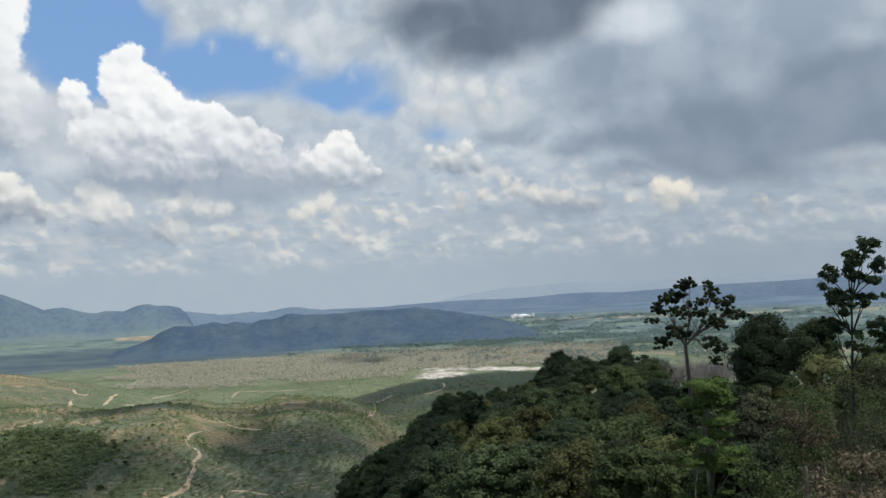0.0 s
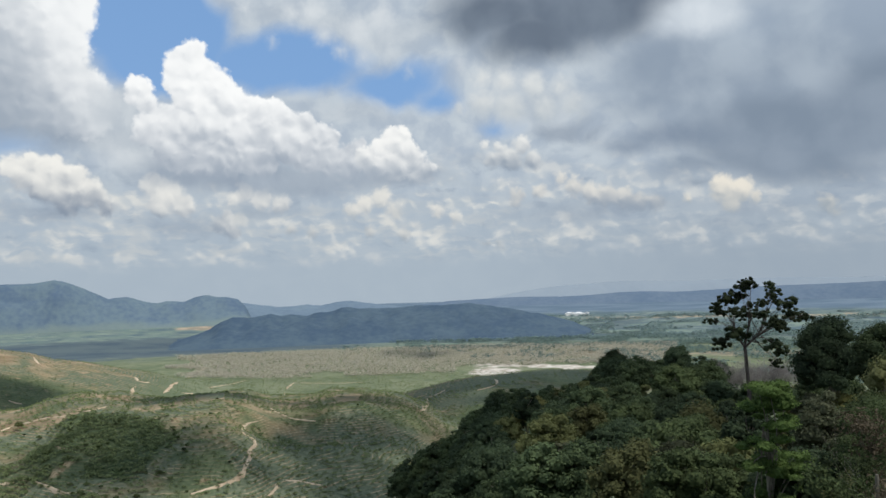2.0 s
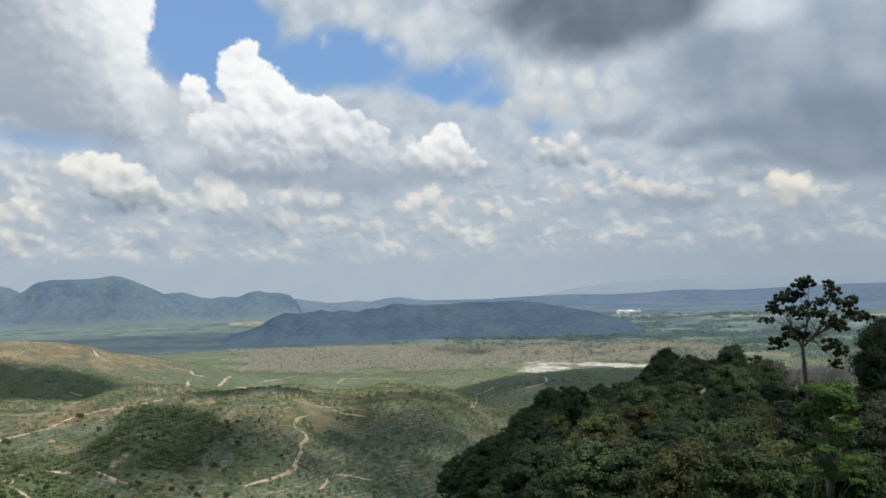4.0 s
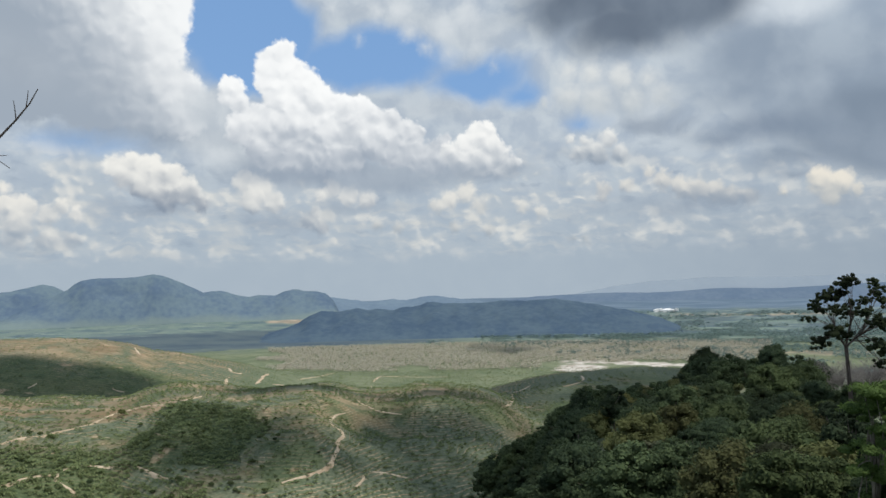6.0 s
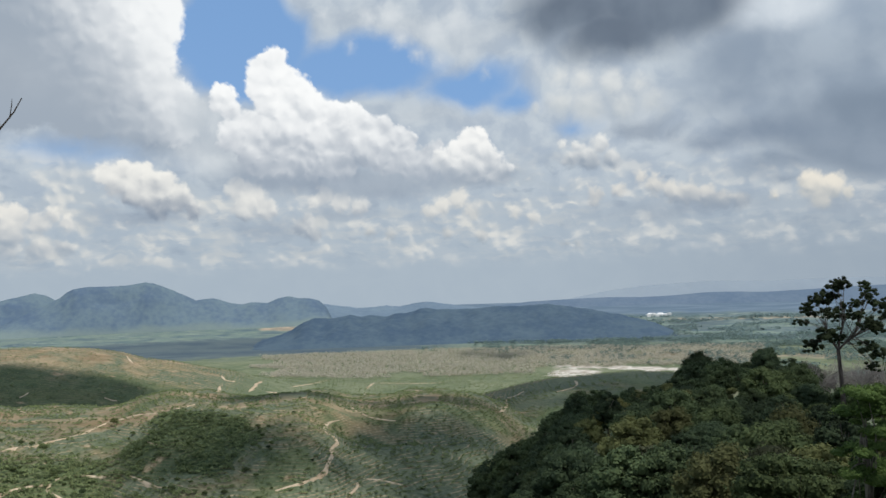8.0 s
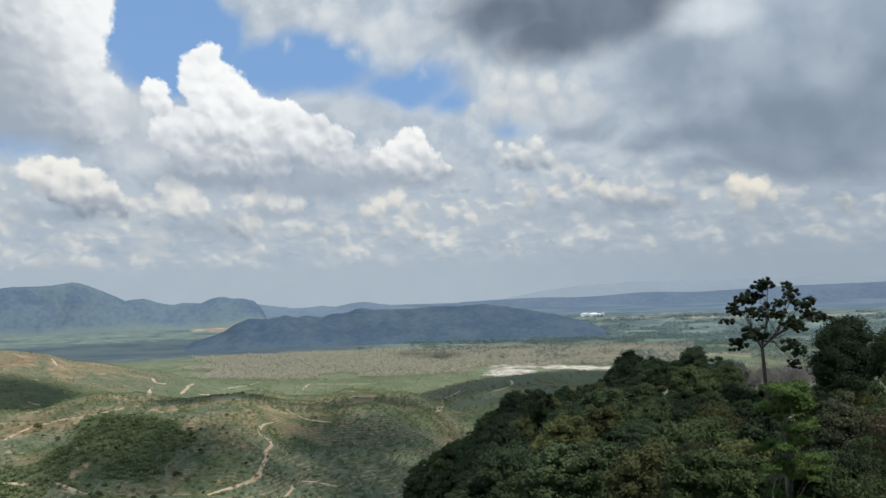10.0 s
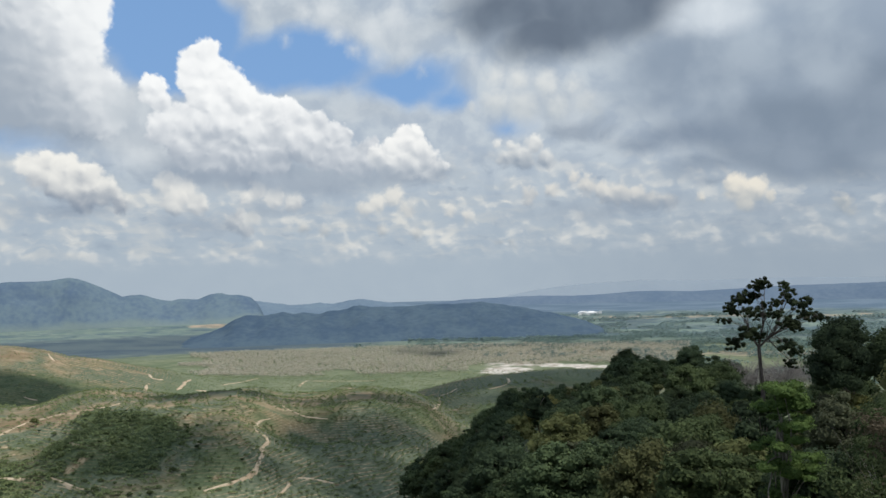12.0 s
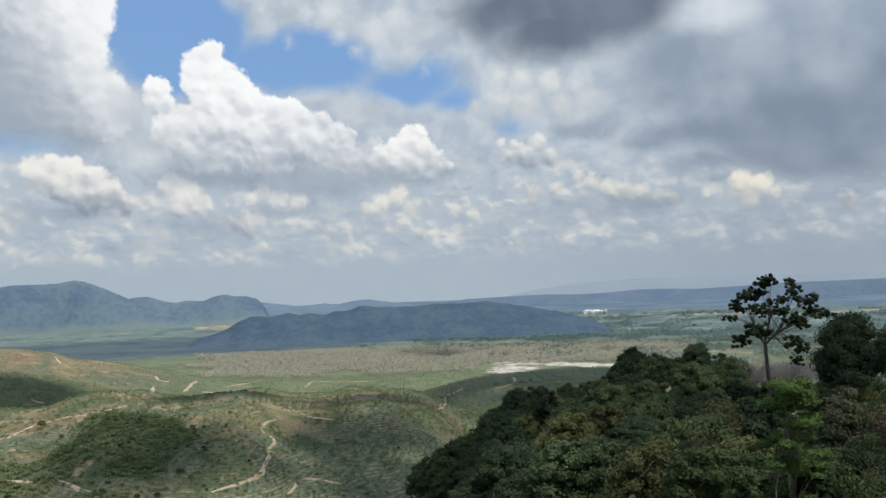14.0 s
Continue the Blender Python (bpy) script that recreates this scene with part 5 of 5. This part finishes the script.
def palms_on_hills():
    """Young oil palms in rows along the terraces."""
    rng = np.random.RandomState(8)
    pts = []
    for lo, hi, gap, a0, a1 in ((470, 1080, 3.5, -3, 43), (1080, 1900, 7.0, -12, 43)):
        n = int(math.radians(a1 - a0) * (hi * hi - lo * lo) / 2 / (gap * gap))
        r = np.sqrt(rng.uniform(lo * lo, hi * hi, n))
        a = np.radians(rng.uniform(a0, a1, n))
        pts.append(np.stack([-np.sin(a) * r, np.cos(a) * r], 1))
    p = np.concatenate(pts)
    d = np.hypot(p[:, 0], p[:, 1])
    az = np.degrees(np.arctan2(-p[:, 0], p[:, 1]))
    z = land(p[:, 0], p[:, 1])
    f = z / TERRACE - np.floor(z / TERRACE)
    thick = rough(p[:, 0], p[:, 1], 130, 37, 3)
    dense = ((np.hypot((az - 26) / 4.2, (d - 690) / 95) + 0.35 * thick < 0.95) | (np.hypot((az - 36) / 8, (d - 590) / 130) + 0.35 * thick < 1.0))
    keep = (z > spur(az, d) + 1) & ((f < 0.42) | (z < 15) | dense) & ((rough(p[:, 0], p[:, 1], 120, 91, 3) > -0.9) | dense)
    keep &= dense | (rng.uniform(0, 1, len(p)) < 0.92)
    p, z, dense = p[keep], z[keep], dense[keep]
    n, blades = len(p), 6
    turn = rng.uniform(0, 6.28, (n, 1)) + np.arange(blades)[None] * 6.283 / blades + rng.uniform(-0.3, 0.3, (n, blades))
    size = (rng.uniform(0.8, 1.8, n) * np.where(dense, 1.9, 1.1))[:, None] * rng.uniform(0.8, 1.1, (n, blades))
    trunk = rng.uniform(0.2, 1.0, (n, 1))
    out = np.stack([np.cos(turn), np.sin(turn)], -1)
    side = np.stack([-np.sin(turn), np.cos(turn)], -1)
    c = p[:, None, :]

    def at(along, across, lift):
        xy = c + out * (size * along)[..., None] + side * (size * across)[..., None]
        return np.concatenate([xy, (z[:, None] + trunk + size * lift)[..., None]], -1)

    verts = np.stack([at(0.05, 0.0, 0.1), at(0.55, 0.24, 0.62), at(1.15, 0.0, 0.1), at(0.55, -0.24, 0.62)], 2).reshape(-1, 3)
    me = mesh_from("oil_palms", verts.tolist(), np.arange(len(verts)).reshape(-1, 4).tolist())
    me.materials.append(PALM)
    tagged(new("oil_palms", me), "rows of young green oil palms on terraced hills", "oil palms", kind="stuff")


palms_on_hills()


def tufts(name, label, mat, lo, hi, a0, a1, gap, tall, wide, facet, seed, mask):
    """Far trees, each a small heap of leafy facets."""
    rng = np.random.RandomState(seed)
    n = int(math.radians(a1 - a0) * (hi * hi - lo * lo) / 2 / (gap * gap))
    r = np.sqrt(rng.uniform(lo * lo, hi * hi, n))
    a = np.radians(rng.uniform(a0, a1, n))
    x, y = -np.sin(a) * r, np.cos(a) * r
    ok = mask(x, y, r, np.degrees(a))
    x, y = x[ok], y[ok]
    n, k = len(x), 9
    z = land(x, y)
    h = tall * rng.uniform(0.65, 1.2, (n, 1))
    q = rng.normal(size=(n, k, 3))
    q /= np.linalg.norm(q, axis=2)[..., None]
    q[..., 2] = np.abs(q[..., 2])
    pos = np.stack([x, y, z], 1)[:, None] + q * np.array([wide, wide, 0.0]) * 0.5
    pos[..., 2] += h * (0.3 + 0.7 * q[..., 2])
    q = q + np.array([0, 0, 1.3])
    q /= np.linalg.norm(q, axis=2)[..., None]
    t = np.cross(q, rng.normal(size=(n, k, 3)))
    t /= np.linalg.norm(t, axis=2)[..., None]
    b = np.cross(q, t)
    s = facet * rng.uniform(0.7, 1.3, (n, k, 1))
    verts = np.stack([pos - t * s, pos + b * s, pos + t * s], 2).reshape(-1, 3)
    me = mesh_from(name, verts.tolist(), np.arange(len(verts)).reshape(-1, 3).tolist())
    me.materials.append(mat)
    tagged(new(name, me), label, "trees", kind="stuff")


tufts("rubber_trees", "grey leafless rubber plantation on the valley floor", RUBBER, 1890, 2720, -12, 23, 8, 9, 7, 2.0, 41,
      lambda x, y, r, az: (r + 70 * rough(x, y, 300, 31, 3) > 1900) & (r + 70 * rough(x, y, 300, 31, 3) < 2740) & (az + 1.7 * rough(x, y, 300, 31, 3) < 21)
      & ~((np.abs(r - 1960 - 25 * np.sin(az * 1.3)) < 75) & (np.abs(az + 2.2) < 5.2)))
tufts("far_woods", "hazy green woods on the far plain", HAZED_WOODS, 1650, 3250, -30, 12, 13, 10, 11, 2.8, 42,
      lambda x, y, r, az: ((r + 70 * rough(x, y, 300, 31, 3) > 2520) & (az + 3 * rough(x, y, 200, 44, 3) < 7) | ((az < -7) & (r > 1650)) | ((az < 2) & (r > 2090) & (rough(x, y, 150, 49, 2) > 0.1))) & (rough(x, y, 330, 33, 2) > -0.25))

tufts("plain_woods", "blue-green woods scattered over the far plain", HAZED_FAR_WOODS, 2900, 4050, -30, 9, 15, 9, 15, 4.2, 45,
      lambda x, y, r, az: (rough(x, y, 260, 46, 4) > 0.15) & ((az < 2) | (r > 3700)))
# ---- dirt tracks and buildings ----


def track(label, width, *line):
    """A dirt track draped over the land along a smooth line."""
    pts = [np.array(p, float) for p in line]
    pts = [2 * pts[0] - pts[1], *pts, 2 * pts[-1] - pts[-2]]
    path = []
    for a, b, c, e in zip(pts, pts[1:], pts[2:], pts[3:]):
        for t in np.linspace(0, 1, max(3, int(np.hypot(*(c - b)) / 5)), endpoint=False):
            path.append(0.5 * (2 * b + (c - a) * t + (2 * a - 5 * b + 4 * c - e) * t * t + (3 * b - a - 3 * c + e) * t ** 3))
    path = np.array([*path, pts[-2]])
    path += 0.8 * np.stack([rough(path[:, 0], path[:, 1], 30, 5, 1), rough(path[:, 0], path[:, 1], 30, 6, 1)], 1)
    go = np.gradient(path, axis=0)
    side = np.stack([-go[:, 1], go[:, 0]], 1) / (np.linalg.norm(go, axis=1)[:, None] + 1e-6)
    ends = np.minimum(np.linspace(0, 1, len(path)), np.linspace(1, 0, len(path)))
    half = (width / 2 * np.clip(0.25 + 6 * ends, 0, 1) * (1 + 0.3 * rough(path[:, 0], path[:, 1], 40, 9, 2)))[:, None]
    heights = lambda r: np.convolve(np.pad(land(r[:, 0], r[:, 1]), 2, mode="edge"), np.ones(5) / 5, "valid")
    rows = [path + side * half * s for s in (-1, -0.5, 0, 0.5, 1)]
    lift = [-0.6, 0.5, 0.6, 0.5, -0.6]
    verts = np.concatenate([np.column_stack([r, heights(r) + k]) for r, k in zip(rows, lift)])
    me = mesh_from("road", verts.tolist(), grid_faces(5, len(path)).tolist(), True)
    me.materials.append(ROAD)
    tagged(new("road", me), label, "dirt road", kind="structure")


TRACK = "pale winding dirt track through the plantation"
track(TRACK, 3.6, (-433, 548), (-439, 571), (-439, 588), (-441, 611), (-445, 638), (-438, 652), (-432, 664), (-431, 683), (-429, 699), (-422, 703))
track(TRACK, 3.2, (-422, 703), (-393, 695), (-362, 678), (-349, 684), (-347, 708))
track(TRACK, 4, (-390, 494), (-391, 512), (-389, 526), (-381, 534), (-374, 539))
track(TRACK, 4, (-374, 539), (-372, 533), (-366, 530), (-356, 527), (-349, 522))
track(TRACK, 3, (-375, 545), (-371, 558), (-362, 566), (-346, 567))
track(TRACK, 3, (-326, 560), (-313, 549), (-302, 541), (-285, 526), (-275, 521))
track(TRACK, 2.6, (-364, 639), (-344, 614), (-324, 589), (-313, 581))
track(TRACK, 3.4, (-212, 711), (-215, 695), (-214, 677), (-204, 640), (-198, 634), (-193, 635), (-188, 622), (-186, 604), (-180, 579), (-178, 567), (-177, 555), (-180, 545), (-186, 536), (-193, 529), (-200, 519))
track(TRACK, 3.4, (-222, 785), (-206, 758), (-194, 747), (-181, 746), (-169, 745))
track(TRACK, 3, (-158, 540), (-156, 550), (-156, 562), (-157, 568))
track(TRACK, 2.4, (-155, 576), (-145, 582), (-134, 580), (-123, 577))
track(TRACK, 7, (-598, 1319), (-577, 1286), (-567, 1286), (-565, 1299))
track(TRACK, 7, (-381, 829), (-547, 1199), (-555, 1231))
track(TRACK, 6, (-736, 1261), (-709, 1224), (-695, 1210))
track(TRACK, 6, (-519, 1246), (-531, 1298), (-546, 1345), (-561, 1408))
track(TRACK, 6, (-713, 1849), (-746, 1980), (-783, 2148), (-796, 2215))
track(TRACK, 5, (-509, 1291), (-504, 1306), (-501, 1322))
track(TRACK, 5, (-527, 1464), (-538, 1577), (-553, 1717), (-556, 1786))
track(TRACK, 7, (-428, 1637), (-436, 1685), (-437, 1728))
track(TRACK, 4, (-262, 928), (-417, 1580))
track(TRACK, 4, (-437, 1728), (-359, 1713), (-293, 1750))
track(TRACK, 4, (-590, 800), (-577, 780), (-547, 752), (-522, 741))
track(TRACK, 3.4, (-713, 963), (-712, 973), (-713, 982))
track(TRACK, 3.4, (-624, 1011), (-615, 1009), (-604, 1009))
track(TRACK, 4.5, (-85, 874), (-84, 912), (-89, 1004), (-95, 1066), (-94, 1088))
track(TRACK, 4.5, (-94, 1088), (-85, 1089), (-75, 1117))
track(TRACK, 4, (-29, 1038), (-18, 1046), (-7, 1064), (-4, 1098), (-7, 1124))


def sheds():
    """Row of white factory sheds on the far plain."""
    rng = np.random.RandomState(17)
    for i in range(8):
        az, d = -4.75 - 0.2 * i, 4080 + rng.uniform(-30, 30)
        x, y, z = ground_at(az, d)
        w, l, h = rng.uniform(12, 18), rng.uniform(22, 36), rng.uniform(9, 14)
        shed = thing("factory_shed", "long white metal factory shed on the plain", "building", "factory sheds")
        v = [(-w / 2, -l / 2, -2), (w / 2, -l / 2, -2), (w / 2, l / 2, -2), (-w / 2, l / 2, -2),
             (-w / 2, -l / 2, h), (w / 2, -l / 2, h), (w / 2, l / 2, h), (-w / 2, l / 2, h), (0, -l / 2, h + 2.4), (0, l / 2, h + 2.4)]
        part("wall", mesh_from("wall", v, [(0, 1, 5, 8, 4), (2, 3, 7, 9, 6), (1, 2, 6, 5), (3, 0, 4, 7), (3, 2, 1, 0)]), WHITE_WALL, shed)
        e = 0.5
        v = [(-w / 2 - e, -l / 2 - e, h - 0.3), (0, -l / 2 - e, h + 2.6), (w / 2 + e, -l / 2 - e, h - 0.3),
             (-w / 2 - e, l / 2 + e, h - 0.3), (0, l / 2 + e, h + 2.6), (w / 2 + e, l / 2 + e, h - 0.3)]
        v += [(a, b, c + 0.35) for a, b, c in v]
        part("roof", mesh_from("roof", v, [(0, 3, 4, 1), (1, 4, 5, 2), (6, 7, 10, 9), (7, 8, 11, 10), (0, 1, 7, 6), (1, 2, 8, 7), (3, 9, 10, 4), (4, 10, 11, 5), (0, 6, 9, 3), (2, 5, 11, 8)]),
             WHITE_ROOF, shed)
        shed.matrix_basis = pose(x, y, z, 0, 0, rng.choice([az, az + 90, az + 12]))


sheds()
